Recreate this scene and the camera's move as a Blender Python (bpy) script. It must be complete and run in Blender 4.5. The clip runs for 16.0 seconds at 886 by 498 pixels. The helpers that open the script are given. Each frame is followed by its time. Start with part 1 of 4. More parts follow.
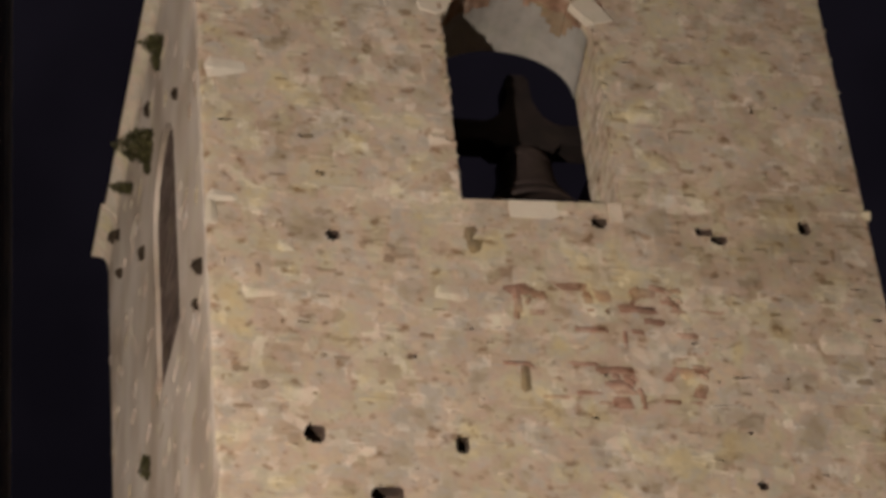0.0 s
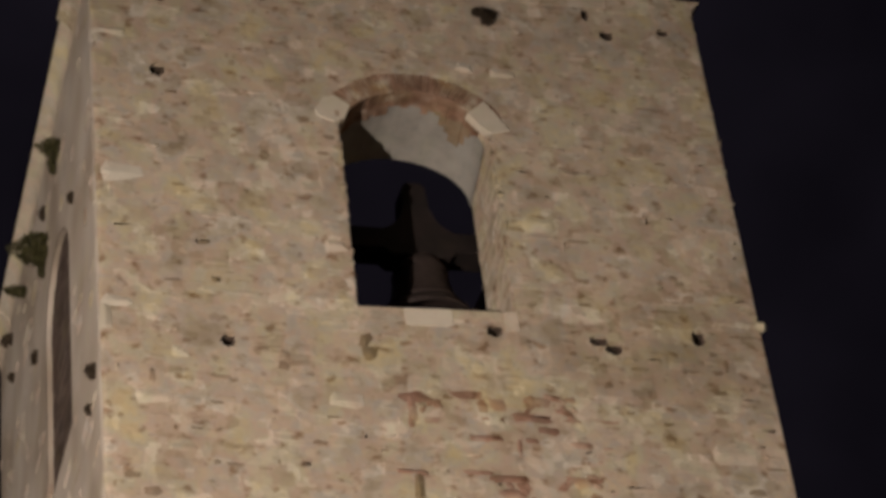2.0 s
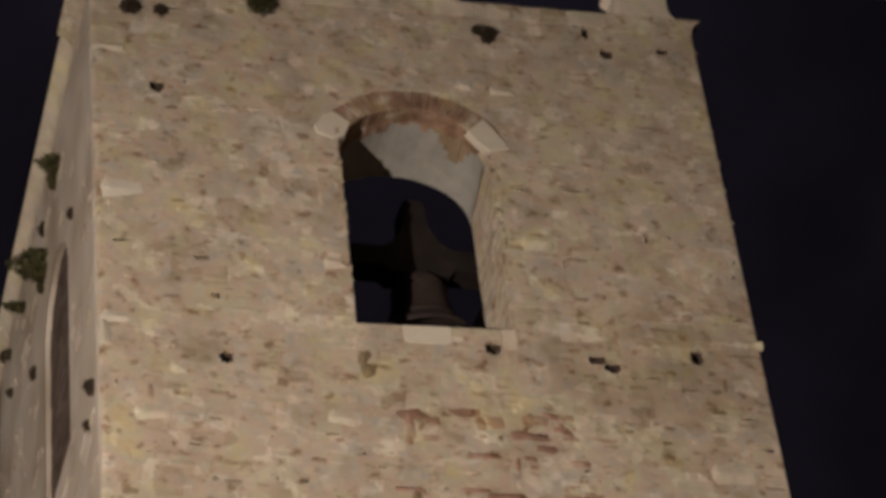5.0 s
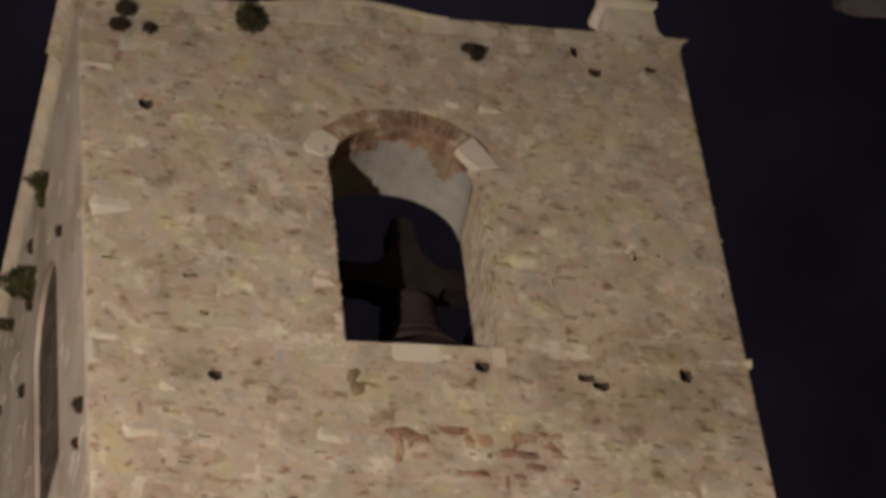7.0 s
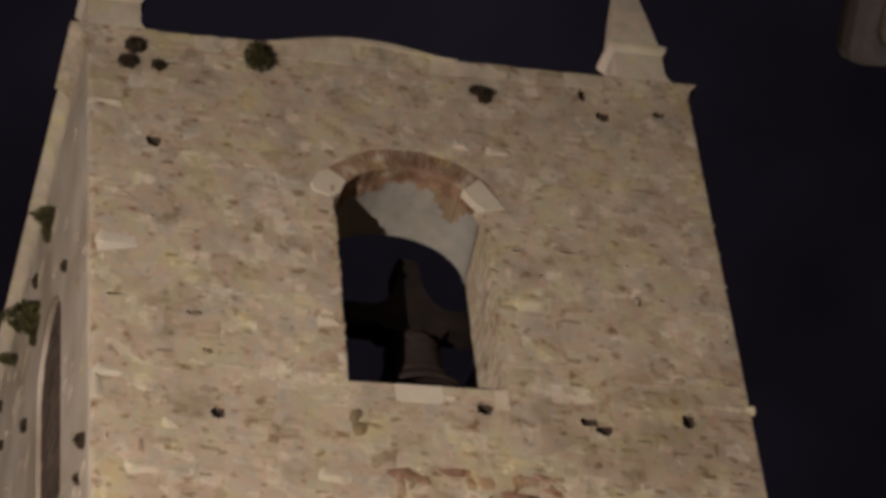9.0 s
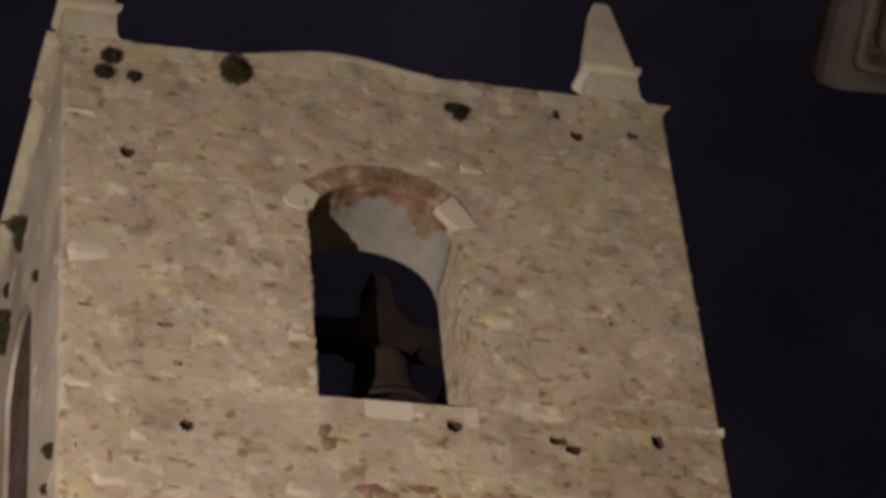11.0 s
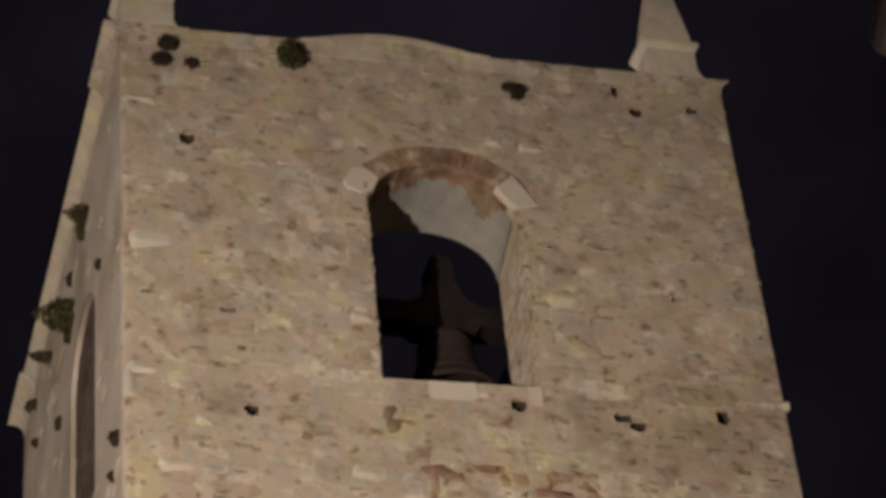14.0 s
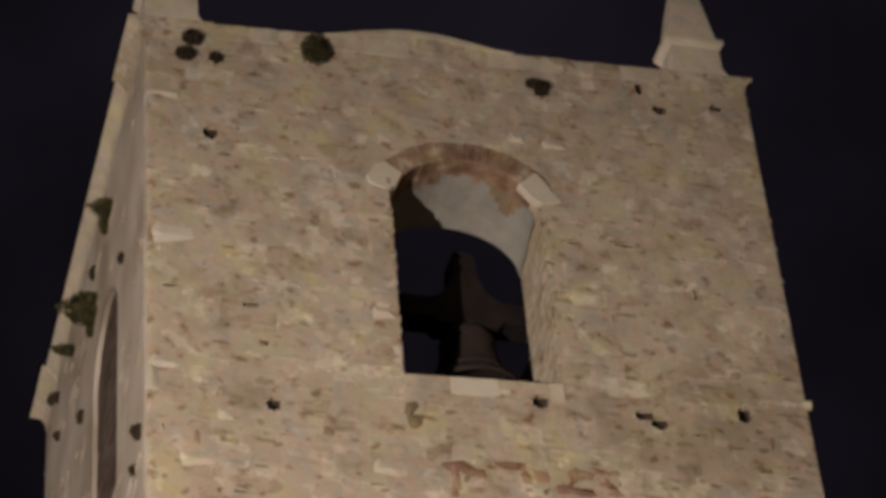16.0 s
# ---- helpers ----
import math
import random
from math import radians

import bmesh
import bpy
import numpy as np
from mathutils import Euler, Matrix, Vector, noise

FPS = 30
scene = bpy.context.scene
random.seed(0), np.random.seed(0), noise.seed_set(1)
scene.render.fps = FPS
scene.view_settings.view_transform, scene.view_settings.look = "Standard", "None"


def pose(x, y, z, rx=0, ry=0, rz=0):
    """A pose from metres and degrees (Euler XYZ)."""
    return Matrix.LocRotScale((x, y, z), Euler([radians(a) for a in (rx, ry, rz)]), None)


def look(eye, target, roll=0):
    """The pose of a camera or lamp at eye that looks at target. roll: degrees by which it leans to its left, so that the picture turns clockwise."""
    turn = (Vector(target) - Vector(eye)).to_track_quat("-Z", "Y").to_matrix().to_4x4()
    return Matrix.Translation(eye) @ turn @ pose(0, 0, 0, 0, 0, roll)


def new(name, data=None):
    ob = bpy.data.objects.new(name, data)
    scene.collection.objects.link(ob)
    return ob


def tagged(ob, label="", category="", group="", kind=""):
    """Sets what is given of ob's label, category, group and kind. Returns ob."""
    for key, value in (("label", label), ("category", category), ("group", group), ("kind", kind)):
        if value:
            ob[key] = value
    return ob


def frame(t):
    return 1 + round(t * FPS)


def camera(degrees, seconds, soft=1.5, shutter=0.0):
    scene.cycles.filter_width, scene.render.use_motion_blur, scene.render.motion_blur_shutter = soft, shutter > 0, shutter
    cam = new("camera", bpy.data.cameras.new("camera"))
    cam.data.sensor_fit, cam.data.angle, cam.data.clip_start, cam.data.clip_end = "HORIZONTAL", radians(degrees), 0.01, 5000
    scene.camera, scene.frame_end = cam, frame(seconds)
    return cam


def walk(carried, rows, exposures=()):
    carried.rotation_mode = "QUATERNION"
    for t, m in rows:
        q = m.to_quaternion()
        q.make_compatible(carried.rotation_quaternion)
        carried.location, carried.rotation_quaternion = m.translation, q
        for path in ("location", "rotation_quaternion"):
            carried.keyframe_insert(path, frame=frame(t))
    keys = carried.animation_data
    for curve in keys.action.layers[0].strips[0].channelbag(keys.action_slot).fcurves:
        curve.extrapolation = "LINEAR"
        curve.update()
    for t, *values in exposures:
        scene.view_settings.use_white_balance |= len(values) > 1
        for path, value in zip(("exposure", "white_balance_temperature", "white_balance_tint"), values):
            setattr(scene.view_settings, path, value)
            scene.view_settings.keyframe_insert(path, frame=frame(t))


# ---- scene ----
# The clip looks up at a floodlit stone bell tower at night from one spot in the street.

cam = camera(19.9, 16.0, soft=4.0, shutter=0.0)
EYE = (-6.916, -19.871, 1.6)
AIM = [  # seconds, azimuth from north (+y) to east, elevation, lean to the right
    (0.0, 16.2366, 34.2302, 6.2358),
    (0.5, 18.5190, 35.1376, 6.7685),
    (1.0, 19.1340, 35.7480, 7.4263),
    (1.5, 19.4143, 36.1085, 7.4300),
    (2.0, 19.4647, 36.3709, 7.5174),
    (2.5, 19.5446, 36.5412, 7.6630),
    (3.0, 19.4610, 36.6392, 7.7516),
    (3.5, 19.3639, 36.6879, 7.7940),
    (4.0, 19.4156, 36.7098, 7.6536),
    (6.5, 19.6439, 36.8996, 7.0182),
    (7.0, 19.9240, 37.1302, 7.4796),
    (7.5, 19.7270, 37.6139, 6.8496),
    (8.0, 19.9472, 38.0324, 6.6979),
    (10.5, 19.8414, 38.1380, 6.2834),
    (11.0, 20.7683, 38.3886, 6.0336),
    (11.5, 21.8418, 38.9873, 6.0742),
    (12.0, 21.5501, 39.4431, 6.5594),
    (12.5, 20.6320, 39.3933, 6.8905),
    (13.0, 19.7023, 39.1331, 7.0680),
    (13.5, 19.2147, 38.6499, 6.5887),
    (14.0, 18.9645, 38.0905, 6.1416),
    (14.5, 18.8261, 38.0421, 5.9178),
    (15.0, 18.8831, 38.2116, 5.7113),
    (15.5, 18.6448, 38.1958, 5.5663),
    (16.0, 18.3029, 38.0539, 5.3382),
]


def aim(az, el, lean):
    a, e = radians(az), radians(el)
    way = Vector((math.sin(a) * math.cos(e), math.cos(a) * math.cos(e), math.sin(e)))
    return look(EYE, Vector(EYE) + way * 10, -lean)


walk(cam, [(t, aim(a, e, r)) for t, a, e, r in AIM], exposures=[(0.0, 0.05), (1.0, 0.02), (4.0, 0.0), (11.0, -0.02), (16.0, 0.0)])

# ---- night sky, floodlight, street lantern ----
world = bpy.data.worlds.new("night_sky")
scene.world = world
world.use_nodes = True
bg = world.node_tree.nodes["Background"]
bg.inputs["Color"].default_value = (0.70, 0.575, 0.89, 1)
bg.inputs["Strength"].default_value = 0.006

wn, wl = world.node_tree.nodes, world.node_tree.links
haze = wn.new("ShaderNodeTexNoise")
haze.inputs["Scale"].default_value, haze.inputs["Detail"].default_value = 9.0, 3.0
veil = wn.new("ShaderNodeMapRange")
veil.inputs["From Min"].default_value, veil.inputs["From Max"].default_value = 0.35, 0.7
veil.inputs["To Min"].default_value, veil.inputs["To Max"].default_value = 0.0050, 0.0096
wl.new(haze.outputs["Fac"], veil.inputs["Value"])
sky_way = wn.new("ShaderNodeTexCoord")
toward = wn.new("ShaderNodeVectorMath")
toward.operation = "DOT_PRODUCT"
toward.inputs[1].default_value = (0.2236, 0.6732, 0.7049)
wl.new(sky_way.outputs["Generated"], toward.inputs[0])
lobe = wn.new("ShaderNodeMapRange")
lobe.interpolation_type = "SMOOTHSTEP"
lobe.inputs["From Min"].default_value, lobe.inputs["From Max"].default_value = 0.988, 1.0
lobe.inputs["To Min"].default_value, lobe.inputs["To Max"].default_value = 0.0, 0.0045
wl.new(toward.outputs["Value"], lobe.inputs["Value"])
both = wn.new("ShaderNodeMath")
wl.new(veil.outputs["Result"], both.inputs[0])
wl.new(lobe.outputs["Result"], both.inputs[1])
wl.new(both.outputs[0], bg.inputs["Strength"])

FLOOD = Vector((-18.7, -19.8, 0.75))
lamp = bpy.data.lights.new("flood_beam", "SPOT")
lamp.energy = 40600
lamp.color = (1.0, 0.877, 0.778)
lamp.spot_size = radians(48)
lamp.spot_blend = 1.0
lamp.shadow_soft_size = 0.12
beam = new("flood_beam", lamp)
beam.matrix_world = look(FLOOD, (-3.0, 1.0, 11.5))

glow = bpy.data.lights.new("lantern_glow", "POINT")
glow.energy = 11.0
glow.color = (1.0, 0.93, 0.92)
glow.shadow_soft_size = 0.06
lantern_light = new("lantern_glow", glow)
lantern_light.location = (-0.95, -11.9, 8.7)


# ---- materials ----
def nodes_of(name):
    m = bpy.data.materials.new(name)
    m.use_nodes = True
    return m, m.node_tree.nodes, m.node_tree.links, m.node_tree.nodes["Principled BSDF"]


def add(nt, kind, **values):
    n = nt.new(kind)
    for k, v in values.items():
        if k in n.inputs:
            n.inputs[k].default_value = v
    return n


def ramp(nt, stops):
    r = nt.new("ShaderNodeValToRGB")
    e = r.color_ramp.elements
    while len(e) < len(stops):
        e.new(0.5)
    for i, (p, c) in enumerate(stops):
        e[i].position, e[i].color = p, (*c, 1)
    return r


def maths(nt, ln, op, *values):
    n = nt.new("ShaderNodeMath")
    n.operation = op
    for i, v in enumerate(values):
        if isinstance(v, (int, float)):
            n.inputs[i].default_value = v
        else:
            ln.new(v, n.inputs[i])
    return n.outputs[0]


def warped(nt, ln, pos, scale, swing, stretch):
    """Places pushed about by a noise, then stretched along the courses."""
    wn_ = add(nt, "ShaderNodeTexNoise", Scale=scale, Detail=2.0)
    ln.new(pos, wn_.inputs["Vector"])
    v = nt.new("ShaderNodeVectorMath")
    v.operation = "MULTIPLY_ADD"
    ln.new(wn_.outputs["Color"], v.inputs[0])
    v.inputs[1].default_value = (swing, swing, swing)
    ln.new(pos, v.inputs[2])
    m = nt.new("ShaderNodeVectorMath")
    m.operation = "MULTIPLY"
    m.inputs[1].default_value = stretch
    ln.new(v.outputs[0], m.inputs[0])
    return m.outputs[0]


def patches(nt, ln, pos, mid, rnd, own):
    """A value per patch of old limewash, dirt and repair, at two sizes, with soft torn borders."""
    total = None
    for scale, swing, stretch, share in ((9.0, 0.08, (3.9, 3.9, 5.0), 0.58), (14.0, 0.05, (8.0, 8.0, 10.0), 0.36)):
        cell = nt.new("ShaderNodeTexVoronoi")
        cell.distance = "CHEBYCHEV"
        cell.inputs["Randomness"].default_value = 0.85
        cell.inputs["Scale"].default_value = 1.0
        ln.new(warped(nt, ln, pos, scale, swing, stretch), cell.inputs["Vector"])
        sep = nt.new("ShaderNodeSeparateColor")
        ln.new(cell.outputs["Color"], sep.inputs[0])
        total = maths(nt, ln, "MULTIPLY_ADD", sep.outputs[0], share, total if total else 0.0)
    total = maths(nt, ln, "MULTIPLY_ADD", mid.outputs["Fac"], 0.36, total)
    if rnd:
        total = maths(nt, ln, "MULTIPLY_ADD", rnd, own, total)
        total = maths(nt, ln, "SUBTRACT", total, own * 0.5)
    return maths(nt, ln, "SUBTRACT", total, 0.11)


def dashes(nt, ln, pos, colour):
    """Short dark brown streaks of dirt along the open joints."""
    out = colour
    for scale, stretch, low, high, tint in ((4.0, (5.4, 5.4, 8.0), 0.60, 0.71, (0.58, 0.49, 0.41)), (7.0, (9.0, 9.0, 12.0), 0.655, 0.75, (0.62, 0.54, 0.46))):
        n = add(nt, "ShaderNodeTexNoise", Scale=1.0, Detail=2.5, Roughness=0.5)
        ln.new(warped(nt, ln, pos, scale, 0.08, stretch), n.inputs["Vector"])
        r = ramp(nt, [(low, (1, 1, 1)), (high, tint)])
        ln.new(n.outputs["Fac"], r.inputs["Fac"])
        mul = nt.new("ShaderNodeMix")
        mul.data_type, mul.blend_type = "RGBA", "MULTIPLY"
        mul.inputs["Factor"].default_value = 1.0
        ln.new(out, mul.inputs["A"])
        ln.new(r.outputs["Color"], mul.inputs["B"])
        out = mul.outputs["Result"]
    return out


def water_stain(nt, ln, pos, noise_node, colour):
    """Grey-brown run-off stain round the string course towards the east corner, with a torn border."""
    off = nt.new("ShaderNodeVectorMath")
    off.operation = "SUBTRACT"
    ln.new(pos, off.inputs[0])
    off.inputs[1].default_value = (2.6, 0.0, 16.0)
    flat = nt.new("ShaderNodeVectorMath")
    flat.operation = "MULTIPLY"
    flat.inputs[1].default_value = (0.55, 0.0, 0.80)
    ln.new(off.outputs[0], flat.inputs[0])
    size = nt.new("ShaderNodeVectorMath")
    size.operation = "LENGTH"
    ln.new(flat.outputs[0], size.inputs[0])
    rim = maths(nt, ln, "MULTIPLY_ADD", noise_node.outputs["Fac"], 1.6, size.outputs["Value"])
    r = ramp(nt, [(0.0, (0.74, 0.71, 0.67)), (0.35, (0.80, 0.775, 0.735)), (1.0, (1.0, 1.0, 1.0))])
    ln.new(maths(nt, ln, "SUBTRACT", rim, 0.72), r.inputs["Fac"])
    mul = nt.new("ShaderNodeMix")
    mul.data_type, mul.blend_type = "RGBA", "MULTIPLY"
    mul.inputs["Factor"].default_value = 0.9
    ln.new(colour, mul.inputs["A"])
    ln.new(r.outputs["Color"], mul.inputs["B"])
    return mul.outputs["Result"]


def masonry(name, stops, source, rough=0.92, fine=26.0, coarse=1.3, bump=0.14, spots=0.24, tone=0.75, blotch=0.9, grain=5.0, detail=4.0, cells=False, own=0.0):
    """Weathered stone. source: which random picks a piece's tint (OBJECT, ISLAND or none).
    cells: limewash patches that run over stones and joints alike; own: tint of the single piece in them."""
    m, nt, ln, bsdf = nodes_of(name)
    geo = nt.new("ShaderNodeNewGeometry")
    pos = geo.outputs["Position"]
    big = add(nt, "ShaderNodeTexNoise", Scale=coarse, Detail=5.0, Roughness=0.6)
    mid = add(nt, "ShaderNodeTexNoise", Scale=grain, Detail=detail, Roughness=0.55)
    small = add(nt, "ShaderNodeTexNoise", Scale=fine, Detail=8.0, Roughness=0.72)
    for n in (big, mid, small):
        ln.new(pos, n.inputs["Vector"])
    cr = ramp(nt, stops)
    if source == "OBJECT":
        rnd = nt.new("ShaderNodeObjectInfo").outputs["Random"]
    elif source == "ISLAND":
        rnd = geo.outputs["Random Per Island"]
    else:
        rnd = mid.outputs["Fac"]
    if cells:
        fac = patches(nt, ln, pos, mid, rnd if source else None, own)
    else:
        fac = maths(nt, ln, "MULTIPLY_ADD", mid.outputs["Fac"], 0.55, maths(nt, ln, "SUBTRACT", rnd, 0.275))
    ln.new(fac, cr.inputs["Fac"])
    # broad weathering
    wr = ramp(nt, [(0.3, (0.74, 0.72, 0.70)), (0.55, (1.0, 1.0, 1.0)), (0.75, (1.1, 1.06, 0.98))])
    ln.new(big.outputs["Fac"], wr.inputs["Fac"])
    mul = nt.new("ShaderNodeMix")
    mul.data_type, mul.blend_type = "RGBA", "MULTIPLY"
    mul.inputs["Factor"].default_value = tone
    ln.new(cr.outputs["Color"], mul.inputs["A"])
    ln.new(wr.outputs["Color"], mul.inputs["B"])
    # small dark pits and lichen
    pr = ramp(nt, [(0.30, (0.45, 0.40, 0.34)), (0.46, (0.95, 0.95, 0.93)), (0.70, (1.12, 1.1, 1.05))])
    ln.new(small.outputs["Fac"], pr.inputs["Fac"])
    mul2 = nt.new("ShaderNodeMix")
    mul2.data_type, mul2.blend_type = "RGBA", "MULTIPLY"
    mul2.inputs["Factor"].default_value = spots
    ln.new(mul.outputs["Result"], mul2.inputs["A"])
    ln.new(pr.outputs["Color"], mul2.inputs["B"])
    # pinkish, yellowish and greyish blotches
    hue = add(nt, "ShaderNodeTexNoise", Scale=2.7, Detail=3.0, Roughness=0.5)
    shift = nt.new("ShaderNodeVectorMath")
    shift.operation = "ADD"
    shift.inputs[1].default_value = (13.1, 4.7, 8.3)
    ln.new(pos, shift.inputs[0])
    ln.new(shift.outputs[0], hue.inputs["Vector"])
    hr = ramp(nt, [(0.30, (1.09, 1.04, 0.80)), (0.42, (1.0, 1.01, 0.94)), (0.52, (1.06, 0.95, 0.92)), (0.61, (0.95, 0.955, 0.985)), (0.72, (0.80, 0.77, 0.69))])
    ln.new(hue.outputs["Fac"], hr.inputs["Fac"])
    mul3 = nt.new("ShaderNodeMix")
    mul3.data_type, mul3.blend_type = "RGBA", "MULTIPLY"
    mul3.inputs["Factor"].default_value = blotch
    ln.new(mul2.outputs["Result"], mul3.inputs["A"])
    ln.new(hr.outputs["Color"], mul3.inputs["B"])
    shade = mul3.outputs["Result"]
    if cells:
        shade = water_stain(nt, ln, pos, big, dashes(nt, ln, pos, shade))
    ln.new(shade, bsdf.inputs["Base Color"])
    bsdf.inputs["Roughness"].default_value = rough
    bsdf.inputs["Specular IOR Level"].default_value = 0.25
    b = add(nt, "ShaderNodeBump", Strength=bump, Distance=0.02)
    mixh = nt.new("ShaderNodeMath")
    mixh.operation = "MULTIPLY_ADD"
    ln.new(mid.outputs["Fac"], mixh.inputs[0])
    mixh.inputs[1].default_value = 1.6
    ln.new(small.outputs["Fac"], mixh.inputs[2])
    ln.new(mixh.outputs[0], b.inputs["Height"])
    ln.new(b.outputs["Normal"], bsdf.inputs["Normal"])
    return m


WALL = [(0.0, (0.27, 0.205, 0.14)), (0.14, (0.36, 0.29, 0.205)), (0.28, (0.43, 0.352, 0.26)), (0.40, (0.445, 0.363, 0.288)), (0.52, (0.475, 0.40, 0.288)),
        (0.64, (0.43, 0.375, 0.31)), (0.76, (0.505, 0.43, 0.33)), (0.88, (0.565, 0.49, 0.39)), (1.0, (0.64, 0.57, 0.465))]
BRICKS = [(0.0, (0.20, 0.115, 0.08)), (0.3, (0.27, 0.162, 0.114)), (0.5, (0.325, 0.205, 0.148)), (0.7, (0.35, 0.245, 0.182)), (1.0, (0.45, 0.335, 0.25))]
RING = [(0.12, (0.14, 0.085, 0.056)), (0.36, (0.225, 0.138, 0.092)), (0.52, (0.275, 0.18, 0.125)), (0.66, (0.33, 0.24, 0.18)), (0.76, (0.45, 0.37, 0.30))]
GREYER = [(0.0, (0.34, 0.275, 0.215)), (0.3, (0.42, 0.355, 0.288)), (0.6, (0.475, 0.408, 0.338)), (0.85, (0.44, 0.382, 0.325)), (1.0, (0.54, 0.475, 0.40))]
PALE = [(0.0, (0.47, 0.41, 0.318)), (0.5, (0.54, 0.475, 0.378)), (1.0, (0.60, 0.535, 0.435))]
m_stone = masonry("rubble_stone", WALL, "OBJECT", cells=True, own=0.34, bump=0.10, spots=0.2)
m_stone_rest = masonry("rubble_stone_rest", WALL, "ISLAND", cells=True, own=0.34, bump=0.10, spots=0.2)
m_mortar = masonry("lime_mortar", WALL, "", cells=True, bump=0.10, spots=0.2)
m_brick = masonry("old_brick", BRICKS, "OBJECT", spots=0.3, cells=True, own=0.45)
m_brick_rest = masonry("old_brick_rest", BRICKS, "ISLAND", spots=0.3, cells=True, own=0.45)
m_brown = masonry("brown_stone", [(0.0, (0.15, 0.11, 0.065)), (0.5, (0.22, 0.165, 0.105)), (1.0, (0.29, 0.225, 0.15))], "", spots=0.5)
m_tan = masonry("tan_stone", [(0.1, (0.20, 0.15, 0.10)), (0.5, (0.28, 0.218, 0.152)), (0.9, (0.37, 0.30, 0.215))], "", spots=0.3)
m_mortar_side = masonry("side_mortar", [(0.24, (0.36, 0.295, 0.232)), (0.40, (0.43, 0.36, 0.292)), (0.55, (0.465, 0.398, 0.33)), (0.74, (0.52, 0.455, 0.385))], "", detail=1.0, coarse=0.5, bump=0.03, spots=0.03, tone=0.3, blotch=0.35, grain=0.9)
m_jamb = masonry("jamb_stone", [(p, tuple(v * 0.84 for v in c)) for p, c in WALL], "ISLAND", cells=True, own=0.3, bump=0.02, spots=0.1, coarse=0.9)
m_ring = masonry("arch_brick", RING, "", coarse=3.5, spots=0.5, tone=1.0, blotch=0.9)
m_grey_rest = masonry("side_rubble", GREYER, "ISLAND", bump=0.04, spots=0.05, grain=1.8, detail=1.0, coarse=0.7)
m_pale = masonry("pale_limestone", PALE, "OBJECT", spots=0.2, bump=0.15, tone=0.35, blotch=0.35)
m_trim = masonry("trim_limestone", [(0.0, (0.44, 0.38, 0.29)), (0.5, (0.56, 0.495, 0.395)), (1.0, (0.66, 0.59, 0.48))], "", spots=0.3, bump=0.3)
m_pinn = masonry("pinnacle_stone", [(0.0, (0.56, 0.49, 0.41)), (0.5, (0.68, 0.60, 0.50)), (1.0, (0.76, 0.68, 0.57))], "", spots=0.3, bump=0.2)
m_stringcourse = masonry("string_stone", [(0.1, (0.32, 0.26, 0.19)), (0.5, (0.47, 0.40, 0.31)), (0.9, (0.55, 0.48, 0.38))], "", spots=0.55, bump=0.4)
m_coping = masonry("coping_stone", [(0.1, (0.36, 0.30, 0.21)), (0.4, (0.47, 0.40, 0.30)), (0.6, (0.53, 0.455, 0.35)), (0.9, (0.62, 0.55, 0.44))], "", spots=0.35, bump=0.2, cells=True)
m_infill = masonry("dark_infill_brick", [(0.0, (0.06, 0.042, 0.033)), (0.5, (0.095, 0.07, 0.058)), (1.0, (0.15, 0.116, 0.098))], "OBJECT", spots=0.5)
# hole lining: the shade of a deeper, dirty hole is put into the colour
m_pocket = masonry("shaded_hole", [(0.0, (0.05, 0.034, 0.026)), (0.5, (0.085, 0.06, 0.047)), (1.0, (0.125, 0.095, 0.078))], "")
m_plaster = masonry("vault_plaster", [(0.0, (0.20, 0.188, 0.165)), (0.5, (0.26, 0.243, 0.215)), (1.0, (0.31, 0.29, 0.258))], "", spots=0.2, bump=0.25, tone=0.3, blotch=0.3)
m_inside = masonry("dusty_inner_wall", [(0.0, (0.27, 0.23, 0.19)), (0.5, (0.35, 0.305, 0.255)), (1.0, (0.42, 0.37, 0.315))], "", spots=0.4)
m_render = masonry("house_render", [(0.0, (0.30, 0.27, 0.25)), (0.5, (0.40, 0.365, 0.34)), (1.0, (0.46, 0.42, 0.39))], "", spots=0.25, bump=0.2)
m_soffit = masonry("ochre_soffit", [(0.0, (0.26, 0.18, 0.125)), (0.5, (0.38, 0.29, 0.22)), (1.0, (0.46, 0.37, 0.30))], "", coarse=3.0, spots=0.5)
m_paving = masonry("street_paving", [(0.0, (0.10, 0.09, 0.08)), (0.5, (0.16, 0.145, 0.125)), (1.0, (0.22, 0.20, 0.17))], "", coarse=0.4, spots=0.4)
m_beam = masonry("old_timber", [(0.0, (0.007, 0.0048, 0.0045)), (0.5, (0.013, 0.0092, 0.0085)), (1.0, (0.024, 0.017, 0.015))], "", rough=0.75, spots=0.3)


def plain(name, colour, rough=0.5, metal=0.0, emit=0.0):
    m, nt, ln, bsdf = nodes_of(name)
    n = add(nt, "ShaderNodeTexNoise", Scale=14.0, Detail=5.0)
    r = ramp(nt, [(0.3, tuple(c * 0.7 for c in colour)), (0.7, tuple(min(1, c * 1.2) for c in colour))])
    ln.new(n.outputs["Fac"], r.inputs["Fac"])
    ln.new(r.outputs["Color"], bsdf.inputs["Base Color"])
    bsdf.inputs["Roughness"].default_value = rough
    bsdf.inputs["Metallic"].default_value = metal
    if emit:
        bsdf.inputs["Emission Color"].default_value = (*colour, 1)
        bsdf.inputs["Emission Strength"].default_value = emit
    return m


